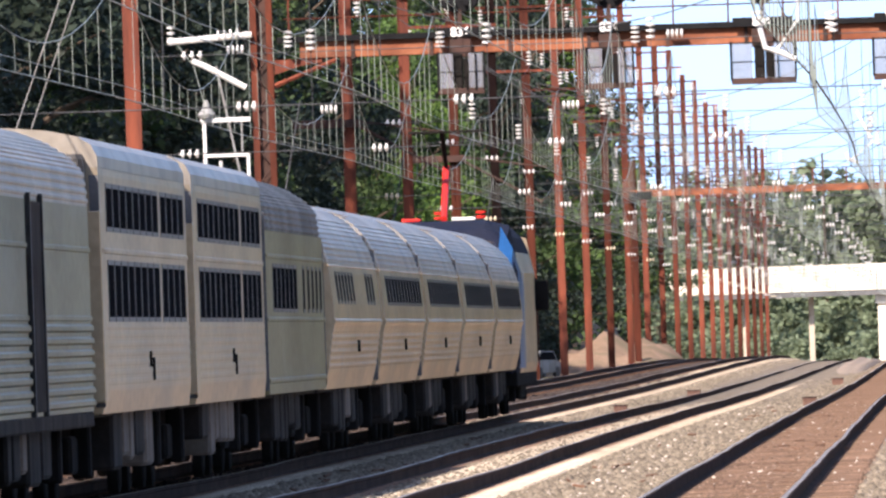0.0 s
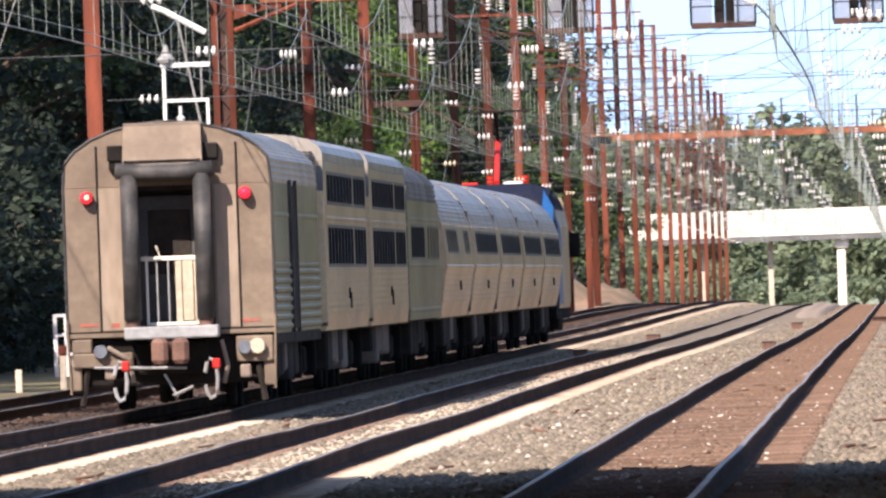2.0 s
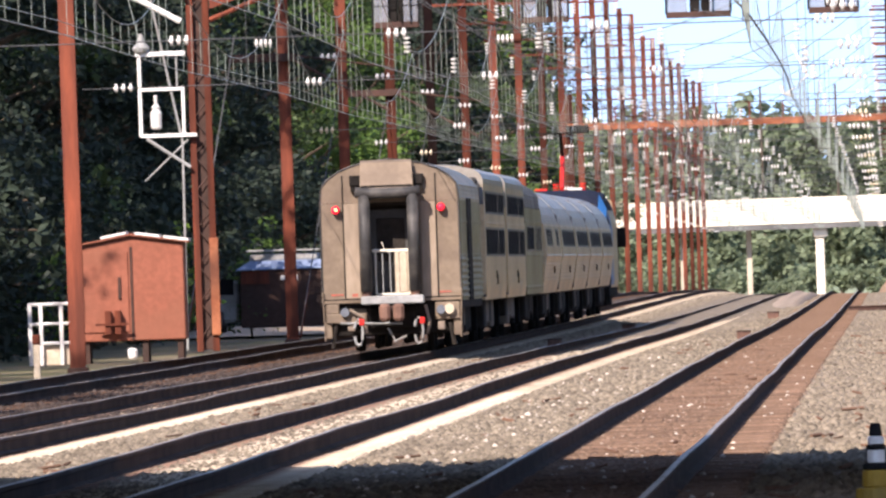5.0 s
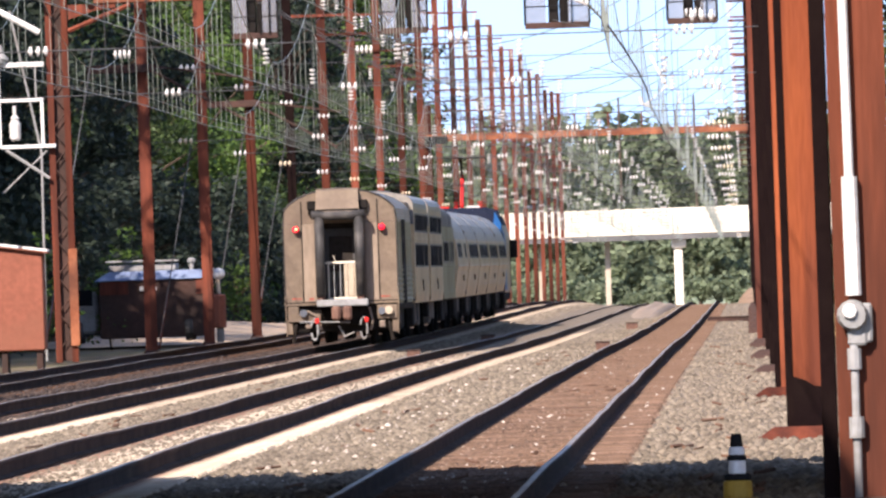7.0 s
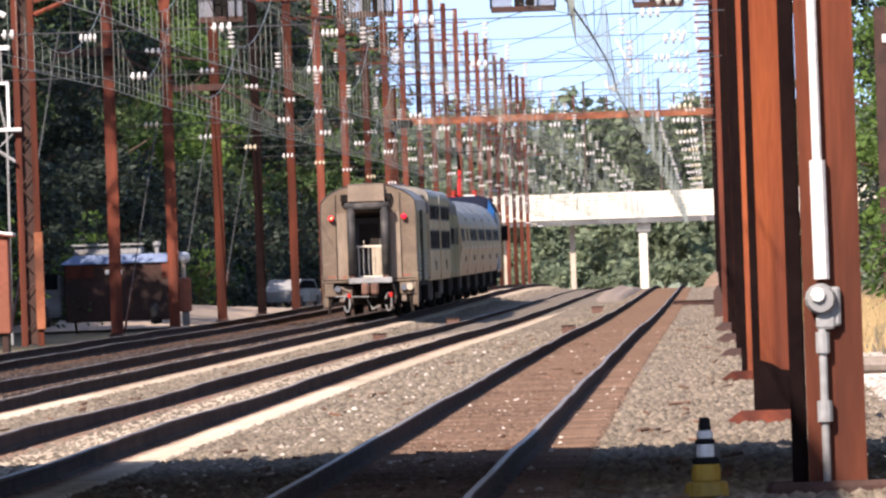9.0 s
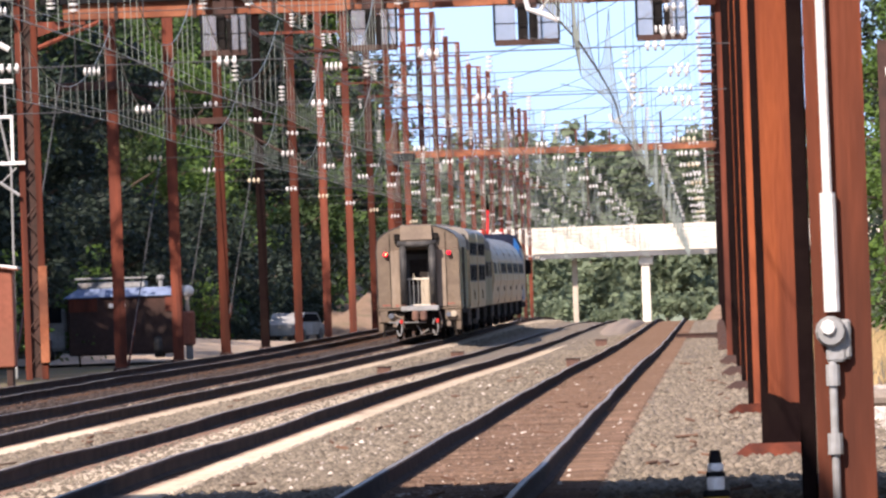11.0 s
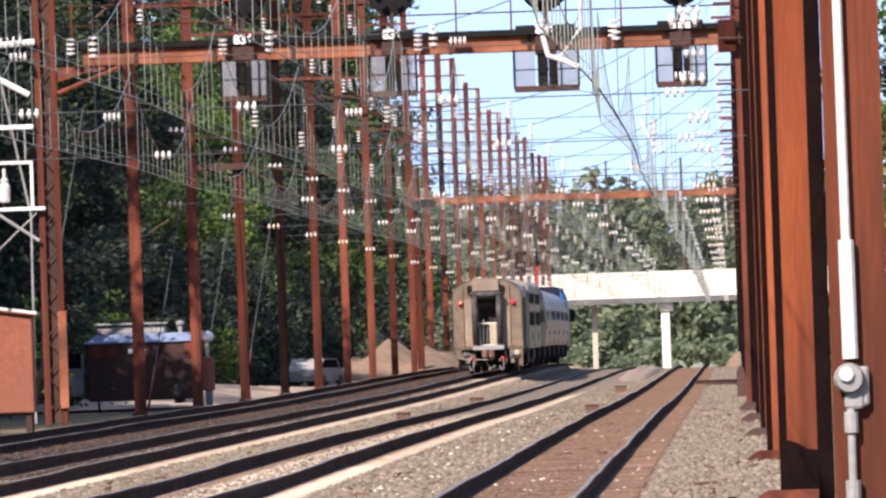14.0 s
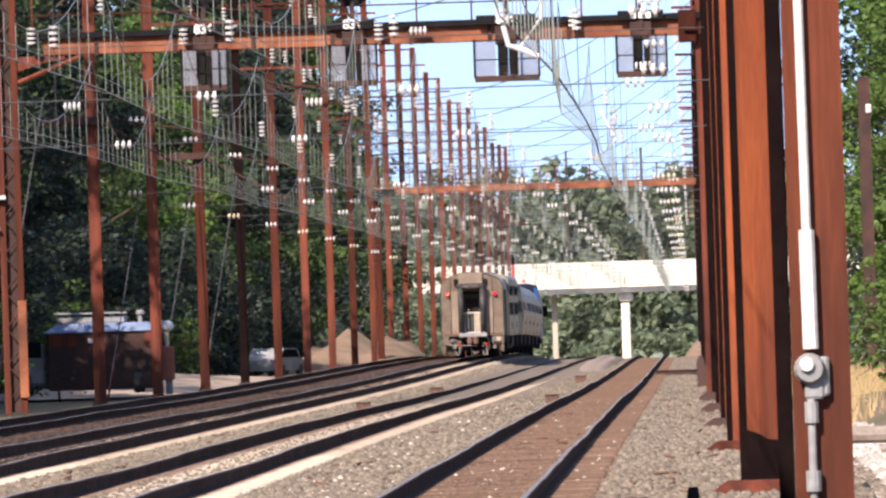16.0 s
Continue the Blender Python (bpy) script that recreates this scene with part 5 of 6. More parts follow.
def build_marker():
    t = thing("marker_post", "stubby black, white and yellow banded marker post", "marker post", at=(-0.13, 148, -0.24))
    for name, z0, z1, r0, r1, m in (("base", 0, 0.12, 0.26, 0.24, YELLOW), ("band", 0.12, 0.25, 0.17, 0.165, YELLOW), ("band", 0.25, 0.30, 0.155, 0.15, BLACK),
                                    ("band", 0.30, 0.40, 0.10, 0.10, WHITE), ("band", 0.40, 0.44, 0.11, 0.11, BLACK), ("band", 0.44, 0.50, 0.095, 0.09, WHITE),
                                    ("cap", 0.50, 0.60, 0.075, 0.06, BLACK)):
        part(name, Mesh().lathe((0, 0, 0), [(r0 * 0.6, z0), (r0 * 0.66, z0 + 0.01), (r1 * 0.66, z1 - 0.01), (r1 * 0.56, z1)], 14), m, t)


build_marker()


def build_pole(x, y, top, label):
    t = thing("utility_pole", label, "utility pole", "poles past the line", at=(x, y, level(y) - 0.4))
    part("shaft", Mesh().tube([(0, 0, -0.3), (0, 0, top)], 0.17, 10, r_end=0.12), BARK, t)
    part("step_bolt", Mesh().box(0.1, 0.3, -0.05, 0.05, top * 0.94, top * 0.94 + 0.15), GREY_PAINT, t)


build_pole(-14.3, 2290, 24, "distant timber pole behind the overpass")
build_pole(-5.6, 2290, 24, "distant timber pole behind the overpass")


def build_stake(x, y, h, tip):
    t = thing("marker_stake", "pale timber stake with a rusty tip beside the line", "stake", "stakes beside the line", at=(x, y, -0.42))
    part("shaft", Mesh().box(-0.07, 0.07, -0.06, 0.06, 0, h, c=0.015), CONCRETE, t)
    if tip:
        part("tip", Mesh().box(-0.09, 0.09, -0.08, 0.08, h, h + 0.22, c=0.03), RUST, t)


build_stake(-18.5, 428, 0.75, True)
build_stake(-19.15, 421, 0.5, False)


# ---- the train ----
CAR, BODY = 25.3, 24.8
FRONT, BACK = 0.75, 24.05
TRAIN_X = TRACKS["t"]
TAIL_AT, SPEED = 180.4, 46.5


def ribbed(a, b, pitch, depth):
    """Points from a to b with small ribs standing out of the surface."""
    a, b = Vector(a), Vector(b)
    n = max(1, round((b - a).length / pitch))
    out = (b - a).normalized()
    out = Vector((out.y, -out.x))
    pts = []
    for i in range(n):
        for u, d in ((0.0, 0), (0.35, 0), (0.5, depth), (0.85, depth)):
            pts.append(tuple(a + (b - a) * (i + u) / n + out * d))
    return pts


def skin(m, right, y0, y1, slot=0, z_end=0.0):
    """A long shell from a right-hand outline (bottom to ridge), mirrored to the left."""
    line = list(right) + [(-x, z) for x, z in reversed(right[:-1])]
    m.loft([[(x, y0, z) for x, z in line], [(x, y1, z) for x, z in line]], closed=False, caps=False, slot=slot)
    return m


def end_sheet(m, right, y):
    line = list(right) + [(-x, z) for x, z in reversed(right[:-1])]
    m.add([(x, y, z) for x, z in line], [tuple(range(len(line)))])
    return m


def bogie(parent, y):
    b = part("bogie", Mesh().box(-1.12, -1.0, y - 1.6, y + 1.6, 0.35, 0.75, c=0.04).box(1.0, 1.12, y - 1.6, y + 1.6, 0.35, 0.75, c=0.04)
             .box(-1.0, 1.0, y - 0.3, y + 0.3, 0.4, 0.7).box(1.05, 1.25, y - 0.2, y + 0.2, 0.3, 0.95, c=0.03), GRIME, parent, "black grimy bogie")
    for d in (-1.28, 1.28):
        for s in (-0.76, 0.76):
            part("wheel", Mesh().lathe((s, y + d, 0.46), [(0.1, -0.07), (0.44, -0.07), (0.46, -0.02), (0.455, 0.05), (0.42, 0.07), (0.1, 0.06)], 20, axis="x"), GRIME, b)


def windows(parent, spans, z0, z1, x_low, x_high, frame_w=0.03):
    """Panes on both sides, each a part; x_low and x_high follow the side's slope."""
    for s in (-1, 1):
        for y0, y1 in spans:
            p = Mesh()
            v = []
            for off in (0.0, 0.004):
                v += [(s * (x_low + off), y0, z0), (s * (x_low + off), y1, z0), (s * (x_high + off), y1, z1), (s * (x_high + off), y0, z1)]
            p.add(v, [(0, 1, 2, 3), (7, 6, 5, 4), (0, 4, 5, 1), (1, 5, 6, 2), (2, 6, 7, 3), (3, 7, 4, 0)])
            part("window", p, GLASS, parent)
            fr = Mesh()
            rings = []
            for e, d in ((0.035, 0.0), (0.035, 0.007), (-0.015, 0.007), (-0.015, 0.0)):
                rings.append([(s * (x_low + d), y0 - e, z0 - e), (s * (x_low + d), y1 + e, z0 - e), (s * (x_high + d), y1 + e, z1 + e), (s * (x_high + d), y0 - e, z1 + e)])
            fr.loft(rings, caps=False)
            part("window_frame", fr, FRAME_GREY, parent)


def underfloor(parent, rng, pale, start=0.0):
    boxes = [(max(7.0, start + 4.8), 9.2), (9.6, 11.0), (11.5, 12.4), (12.9, 15.2), (15.7, 17.6)]
    for y0, y1 in boxes:
        z0 = rng.uniform(0.32, 0.55)
        part("equipment_box", Mesh().box(-1.3, 1.33, y0, y1, z0, 1.02, c=0.04), UNDER_PALE if rng.random() < pale else UNDER, parent)
    part("sill", Mesh().box(-1.32, 1.32, start + 0.4, BODY - 0.4, 0.94, 1.06), UNDER, parent)


def vestibules(parent, w, top, grey):
    """Inset ends of a car, darker than its sides."""
    for y0, y1 in ((0.12, FRONT), (BACK, BODY - 0.12)):
        part("vestibule", Mesh().box(-w + 0.13, w - 0.13, y0, y1, 1.0, top - 0.2, c=0.05), RUBBER, parent, "dark inset car end")
    for s in (-1, 1):
        part("corner_post", Mesh().box(min(s * w, s * (w - 0.1)), max(s * w, s * (w - 0.1)), FRONT - 0.03, FRONT - 0.005, 1.05, top - 0.42), grey, parent, "grey corner post")


def coupling(parent, y0, y1):
    part("gangway", Mesh().box(-0.62, 0.62, y0, y1, 1.15, 3.4, c=0.05), RUBBER, parent, "black rubber gangway")


HERITAGE_ROOF = [(1.46, 3.14), (1.445, 3.32), (1.42, 3.5), (1.28, 3.66), (1.05, 3.81), (0.75, 3.93), (0.4, 4.01), (0.0, 4.04)]


def rib_roof(points, pitch=0.085, depth=0.014):
    out = []
    for a, b in zip(points, points[1:]):
        out += ribbed(a, b, pitch, depth)
    return out + [points[-1]]


def baggage_car():
    t = thing("baggage_car", "old fluted stainless baggage car with a dirty tan end", "railway car")
    side = ribbed((1.46, 1.02), (1.46, 1.92), 0.13, 0.028) + [(1.46, 1.92), (1.46, 1.95), (1.475, 1.96), (1.475, 2.0), (1.46, 2.01), (1.46, 2.66), (1.475, 2.67), (1.475, 2.71), (1.46, 2.72), (1.46, 3.14)]
    end = 3.6
    part("body_shell", skin(Mesh(), side + [(0, 3.14)], end, BODY), OLIVE_STEEL, t, "olive-tinted stainless sides with lower fluting")
    part("roof", end_sheet(skin(Mesh(), rib_roof(HERITAGE_ROOF), end, BODY), rib_roof(HERITAGE_ROOF), BODY), ROOF_STEEL, t, "ribbed dusty roof")
    for y in (12.2,):
        for s in (-1, 1):
            x0, x1 = sorted((s * 1.40, s * 1.49))
            d = part("side_door", Mesh().box(x0, x1, y - 1.25, y + 1.25, 1.06, 3.12, c=0.01), UNDER, t, "dark sliding side door")
            for e in (-1.3, 1.3):
                part("door_post", Mesh().box(x0 - 0.01 * s, x1 + 0.02 * s, y + e - 0.08, y + e + 0.08, 1.02, 3.2), RUBBER, d)
    part("sill", Mesh().box(-1.46, 1.46, end + 0.15, BODY, 0.86, 1.02, c=0.02), UNDER, t, "dusty side sill")
    underfloor(t, random.Random(3), 0.1, end)
    bogie(t, end + 2.7), bogie(t, BODY - 3.2)
    coupling(t, BODY, CAR)
    # the end wall, built of a top sheet, side sheets and posts around the doorway
    wall = [(1.46, 0.98)] + HERITAGE_ROOF
    e = part("end_wall", Mesh().box(-1.455, -0.62, -0.02, 0.06, 1.12, 3.137), TAN_END, t, "dirty tan steel end sheet")
    part("end_wall", Mesh().box(0.62, 1.455, -0.02, 0.06, 1.12, 3.137), TAN_END, t, "dirty tan steel end sheet")
    arch = [(x, z) for x, z in HERITAGE_ROOF]
    line = [(x, z) for x, z in arch] + [(-x, z) for x, z in reversed(arch[:-1])]
    part("end_arch", Mesh().loft([[(x * 0.995, yy, z + 0.002) for x, z in line] for yy in (-0.02, 0.06)]), TAN_END, e)
    edge = Mesh()
    edge.tube([(1.46, -0.02, 1.0), (1.46, -0.02, 3.14)] + [(x, -0.02, z) for x, z in arch[1:]] + [(-x, -0.02, z) for x, z in reversed(arch[1:-1])] + [(-1.46, -0.02, 3.14), (-1.46, -0.02, 1.0)], 0.022, 6)
    part("edge_trim", edge, RUBBER, e, "dark trim round the end")
    for x0, x1 in ((-0.965, -0.66), (0.66, 0.965)):
        part("door_side_sheet", Mesh().box(x0, x1, -0.026, -0.0205, 1.14, 3.13), TAN_PALE, e, "paler tan sheet beside the doorway")
    for x in (-0.98, 0.98):
        part("seam", Mesh().box(x - 0.014, x + 0.014, -0.035, -0.02, 1.0, 3.72), GRIME, e)
    part("hood", Mesh().add([(-0.6, -0.44, 3.44), (0.52, -0.44, 3.44), (0.52, -0.03, 3.44), (-0.6, -0.03, 3.44), (-0.58, -0.18, 3.98), (0.50, -0.18, 3.98), (0.50, -0.03, 4.03), (-0.58, -0.03, 4.03)],
                            [(0, 3, 2, 1), (0, 1, 5, 4), (1, 2, 6, 5), (3, 0, 4, 7), (4, 5, 6, 7)]), TAN_END, t, "grimy tan hood over the doorway")
    for x in (-0.7, 0.62):
        part("hood_lamp", Mesh().box(x - 0.12, x + 0.12, -0.16, -0.02, 3.5, 3.72, c=0.02).box(x - 0.1, x + 0.1, -0.12, -0.02, 3.38, 3.5), GRIME, t)
    # bellows round the doorway
    for x in (-0.52, 0.50):
        part("bellows", Mesh().tube([(x, -0.42, 1.26), (x, -0.42, 3.3)], 0.125, 18), RUBBER, t, "black rubber bellows", smooth=True)
        part("bellows_foot", Mesh().tube([(x, -0.40, 1.12), (x, -0.40, 1.28)], 0.10, 12), BROWN_IRON, t)
        a, b = sorted((x * 1.18, x * 1.08))
        part("bellows_side", Mesh().box(a, b, -0.42, -0.02, 1.2, 3.4), RUBBER, t)
    part("bellows", Mesh().tube([(-0.70, -0.42, 3.36), (-0.3, -0.43, 3.33), (0.3, -0.43, 3.33), (0.66, -0.42, 3.36)], 0.115, 18), RUBBER, t, "black rubber top bellows", smooth=True)
    part("bellows_cover", Mesh().box(-0.66, 0.62, -0.46, -0.2, 3.40, 3.46, c=0.02), UNDER_PALE, t, "worn grey cover strip")
    # doorway, door and panel get dark colours in place of real shade
    part("vestibule", Mesh().box(-0.62, 0.62, 0.5, 0.55, 1.1, 3.15).box(-0.62, -0.56, 0.06, 0.5, 1.1, 3.15).box(0.56, 0.62, 0.06, 0.5, 1.1, 3.15).box(-0.6, 0.6, 0.06, 0.5, 3.08, 3.15), UNDER, t, "doorway coloured dark for its shade")
    d = part("door", Mesh().box(-0.45, 0.45, 0.44, 0.5, 1.15, 3.0, c=0.015), DOOR_DARK, t, "end door with the doorway's shade put into its colour")
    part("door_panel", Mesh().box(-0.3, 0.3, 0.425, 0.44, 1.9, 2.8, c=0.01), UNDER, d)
    # folding gate across the doorway
    g = part("gate", Mesh().box(-0.34, -0.305, -0.06, 0.0, 1.18, 2.16, c=0.008).box(-0.40, 0.42, -0.06, 0.0, 2.09, 2.15, c=0.01).box(-0.34, 0.42, -0.06, 0.0, 1.18, 1.225, c=0.008), BRIDGE_WHITE, t, "pale folding safety gate")
    part("gate_leaf", Mesh().box(0.08, 0.17, -0.05, -0.01, 1.22, 2.08, c=0.01).box(0.18, 0.33, -0.05, -0.01, 1.24, 2.08, c=0.01).box(0.34, 0.41, -0.05, -0.01, 1.22, 2.08, c=0.01), WOOD_PALE, g, "cream gate leaf")
    for x in (-0.18, -0.02):
        part("gate_bar", Mesh().tube([(x, -0.03, 1.2), (x, -0.03, 2.1)], 0.014, 6), GREY_PAINT, g)
    part("latch", Mesh().tube([(-0.30, -0.08, 2.12), (-0.12, -0.08, 2.12), (-0.18, -0.08, 2.3)], 0.02, 6), BRIDGE_WHITE, g)
    part("footplate", Mesh().box(-0.64, 0.68, -0.72, -0.05, 1.0, 1.17, c=0.02), GREY_PAINT, t, "grey steel footplate")
    # buffer beam and its gear
    part("buffer_beam", Mesh().box(-1.4, -0.55, -0.12, 0.05, 0.62, 0.82, c=0.02).box(-1.4, -1.12, -0.1, 0.05, 0.82, 1.02, c=0.02).box(0.9, 1.42, -0.12, 0.05, 0.64, 1.0, c=0.02).box(-1.46, 1.46, -0.06, 0.05, 1.04, 1.10), TAN_END, t, "tan buffer beam with dark gaps")
    for x0, x1, z0 in ((-1.28, -1.02, 1.2), (-0.84, -0.72, 1.17), (1.0, 1.25, 1.2)):
        part("stripe", Mesh().box(x0, x1, -0.03, -0.024, z0, 1.235), DULL_RED, t, "worn red mark")
    part("gap_strip", Mesh().box(-1.44, -0.66, -0.05, -0.03, 1.06, 1.125), GRIME, t)
    part("gap_strip", Mesh().box(0.7, 1.44, -0.05, -0.03, 1.06, 1.125), GRIME, t)
    part("stain", Mesh().box(-0.58, 0.5, -0.452, -0.448, 3.44, 3.5), GRIME, t, "black grime along the hood")
    for x in (-1.0, 1.02):
        part("socket", Mesh().lathe((x, -0.2, 0.84), [(0.09, -0.04), (0.1, 0.0), (0.1, 0.08), (0.06, 0.1)], 12, axis="y"), SOCKET_GREY, t, "blue-grey socket")
    part("socket", Mesh().lathe((1.2, -0.2, 0.85), [(0.10, -0.04), (0.115, 0.0), (0.11, 0.08), (0.06, 0.1)], 12, axis="y"), WOOD_PALE, t, "tan round socket cover")
    part("coupler_shank", Mesh().box(-0.14, 0.14, -0.75, 0.2, 0.72, 0.96, c=0.04), RUST_DARK, t)
    part("coupler", Mesh().box(-0.26, -0.03, -1.0, -0.62, 0.64, 1.0, c=0.06).box(0.03, 0.26, -0.96, -0.66, 0.64, 1.0, c=0.06), BROWN_IRON, t, "rusty knuckle coupler")
    # the wide second box is added to block daylight behind the beam
    part("draft_gear", Mesh().box(-0.5, 0.5, -0.1, 0.5, 0.5, 0.95, c=0.03).box(-1.4, 1.4, 0.08, 0.7, 0.35, 1.12, c=0.03), GRIME, t)
    part("pipe", Mesh().tube([(-0.9, -0.2, 0.9), (-0.6, -0.25, 0.72), (-0.55, -0.2, 0.4)], 0.035, 6), UNDER_PALE, t, "dusty pipe")
    part("pipe", Mesh().tube([(0.7, -0.2, 0.95), (0.78, -0.25, 0.6), (0.72, -0.2, 0.35)], 0.035, 6), UNDER_PALE, t, "dusty pipe")
    part("bracket", Mesh().box(-0.95, -0.8, -0.22, -0.1, 0.45, 0.62, c=0.02), UNDER_PALE, t)
    part("bracket", Mesh().box(0.95, 1.1, -0.2, -0.1, 0.42, 0.6, c=0.02), UNDER_PALE, t)
    for x, d in ((-0.72, 1), (0.55, 1)):
        part("brake_hose", Mesh().tube([(x + 0.09 * math.cos(a), -0.5, 0.42 + 0.28 * math.sin(a)) for a in (math.pi * (0.9 - i * 0.18) for i in range(11))], 0.028, 8), GREY_PAINT, t, "looped grey brake hose")
        part("hose_valve", Mesh().box(x + 0.02, x + 0.13, -0.55, -0.43, 0.56, 0.7, c=0.02), RED, t, "red valve")
    part("air_pipe", Mesh().tube([(-1.1, -0.25, 0.62), (0.2, -0.3, 0.58)], 0.022, 6).tube([(-0.1, -0.6, 0.5), (0.08, -0.6, 0.18)], 0.02, 6).tube([(0.02, -0.62, 0.2), (0.3, -0.62, 0.32)], 0.025, 6), GREY_PAINT, t)
    for s in (-1, 1):
        a, b = sorted((s * 1.28, s * 1.45))
        part("step", Mesh().box(a, b, -0.06, 0.1, 0.3, 0.66, c=0.02).tube([(s * 1.43, -0.08, 0.25), (s * 1.46, -0.08, 1.3)], 0.018, 6), TAN_END, t, "tan corner step")
        part("rail_guard", Mesh().tube([(s * 1.2, 0, 0.6), (s * 1.28, 0.1, 0.1)], 0.05, 6), UNDER, t)
    for x, m in ((-1.13, TAIL_HOT), (1.09, TAIL_RED)):
        l = part("marker_light", Mesh().lathe((x, -0.16, 3.0), [(0.07, -0.0), (0.09, 0.03), (0.095, 0.14), (0.07, 0.15)], 16, axis="y"), RED, t, "red marker light housing")
        part("lens", Mesh().lathe((x, -0.2, 3.0), [(0.01, -0.03), (0.05, -0.015), (0.08, 0.03), (0.08, 0.05)], 14, axis="y"), TAIL_RED, l, "glowing red lens", smooth=True)
        part("bulb", Mesh().lathe((x + 0.01, -0.236, 3.01), [(0.005, -0.02), (0.03, 0.0), (0.03, 0.02)], 10, axis="y"), m, l)
    for ob in t.children:                               # the end and all its gear stand at the shell's end
        if max(v.co.y for v in ob.data.vertices) < 1.0:
            ob.location.y = end
    return t

def sleeping_car(seed):
    t = thing("sleeping_car", "tall stainless sleeping car with two rows of dark windows", "railway car", "sleeping cars of the train")
    side = [(1.5, 0.98), (1.53, 1.22)] + ribbed((1.53, 1.24), (1.53, 1.84), 0.1, 0.004) + [(1.53, 1.86), (1.535, 1.88), (1.535, 1.9), (1.53, 1.92), (1.53, 2.66), (1.545, 2.67), (1.545, 2.71), (1.53, 2.72), (1.53, 3.48), (1.52, 3.56)]
    roof = [(1.53, 3.56), (1.52, 3.68), (1.46, 3.80), (1.32, 3.89), (1.0, 3.96), (0.6, 4.0), (0.0, 4.02)]
    part("body_shell", end_sheet(end_sheet(skin(Mesh(), side + [(0, 3.56)], FRONT, BACK), side + [(0, 3.56)], FRONT), side + [(0, 3.56)], BACK), STEEL, t, "dull stainless sides, reflected ground's beige put into the colour")
    part("roof", end_sheet(end_sheet(skin(Mesh(), roof, FRONT, BACK), roof, FRONT), roof, BACK), ROOF_STEEL, t, "bright plain roof")
    rng = random.Random(seed)
    spans = [(2.3 + i * 1.72, 2.3 + i * 1.72 + 1.5) for i in range(8)] + [(16.6 + i * 1.7, 16.6 + i * 1.7 + 1.48) for i in range(4)]
    windows(t, spans, 1.98, 2.56, 1.531, 1.531)
    windows(t, spans, 2.93, 3.37, 1.531, 1.531)
    vestibules(t, 1.53, 3.9, FRAME_GREY)
    part("hatch", Mesh().lathe((0.2, 20, 3.98), [(0.5, 0), (0.5, 0.06), (0.3, 0.12), (0.05, 0.14)], 14), OLD_ROOF, t)
    part("door", Mesh().box(-1.545, 1.545, 0.5, 1.3, 1.1, 3.1, c=0.01), STEEL, t)
    part("handle", Mesh().box(1.53, 1.56, 12.4, 12.5, 1.45, 1.62), GRIME, t)
    part("handle", Mesh().box(1.53, 1.56, 13.2, 13.28, 1.3, 1.55), GRIME, t)
    underfloor(t, rng, 0.75)
    bogie(t, 3.2), bogie(t, BODY - 3.2)
    coupling(t, BODY, CAR)
    return t


def dining_car():
    t = thing("dining_car", "older grey dining car with a dull ribbed roof", "railway car")
    side = [(1.5, 1.0), (1.5, 1.14), (1.515, 1.15), (1.515, 1.2), (1.5, 1.21), (1.5, 1.95), (1.515, 1.96), (1.515, 2.0), (1.5, 2.01), (1.5, 2.78), (1.515, 2.79), (1.515, 2.83), (1.5, 2.84), (1.5, 3.14)]
    part("body_shell", end_sheet(end_sheet(skin(Mesh(), side + [(0, 3.14)], FRONT, BACK), side + [(0, 3.14)], FRONT), side + [(0, 3.14)], BACK), OLIVE_STEEL, t, "plain grey-green sides")
    r = rib_roof(HERITAGE_ROOF)
    part("roof", end_sheet(end_sheet(skin(Mesh(), r, FRONT, BACK), r, FRONT), r, BACK), OLD_ROOF, t, "dull dark ribbed roof")
    windows(t, [(3.2 + i * 1.62, 3.2 + i * 1.62 + 1.4) for i in range(6)] + [(15.2, 15.9), (17.2, 17.9), (19.0, 19.7), (20.7, 21.4), (22.4, 23.1)], 2.11, 2.68, 1.501, 1.501)
    vestibules(t, 1.5, 3.8, FRAME_GREY)
    underfloor(t, random.Random(8), 0.2)
    bogie(t, 3.2), bogie(t, BODY - 3.2)
    coupling(t, BODY, CAR)
    return t


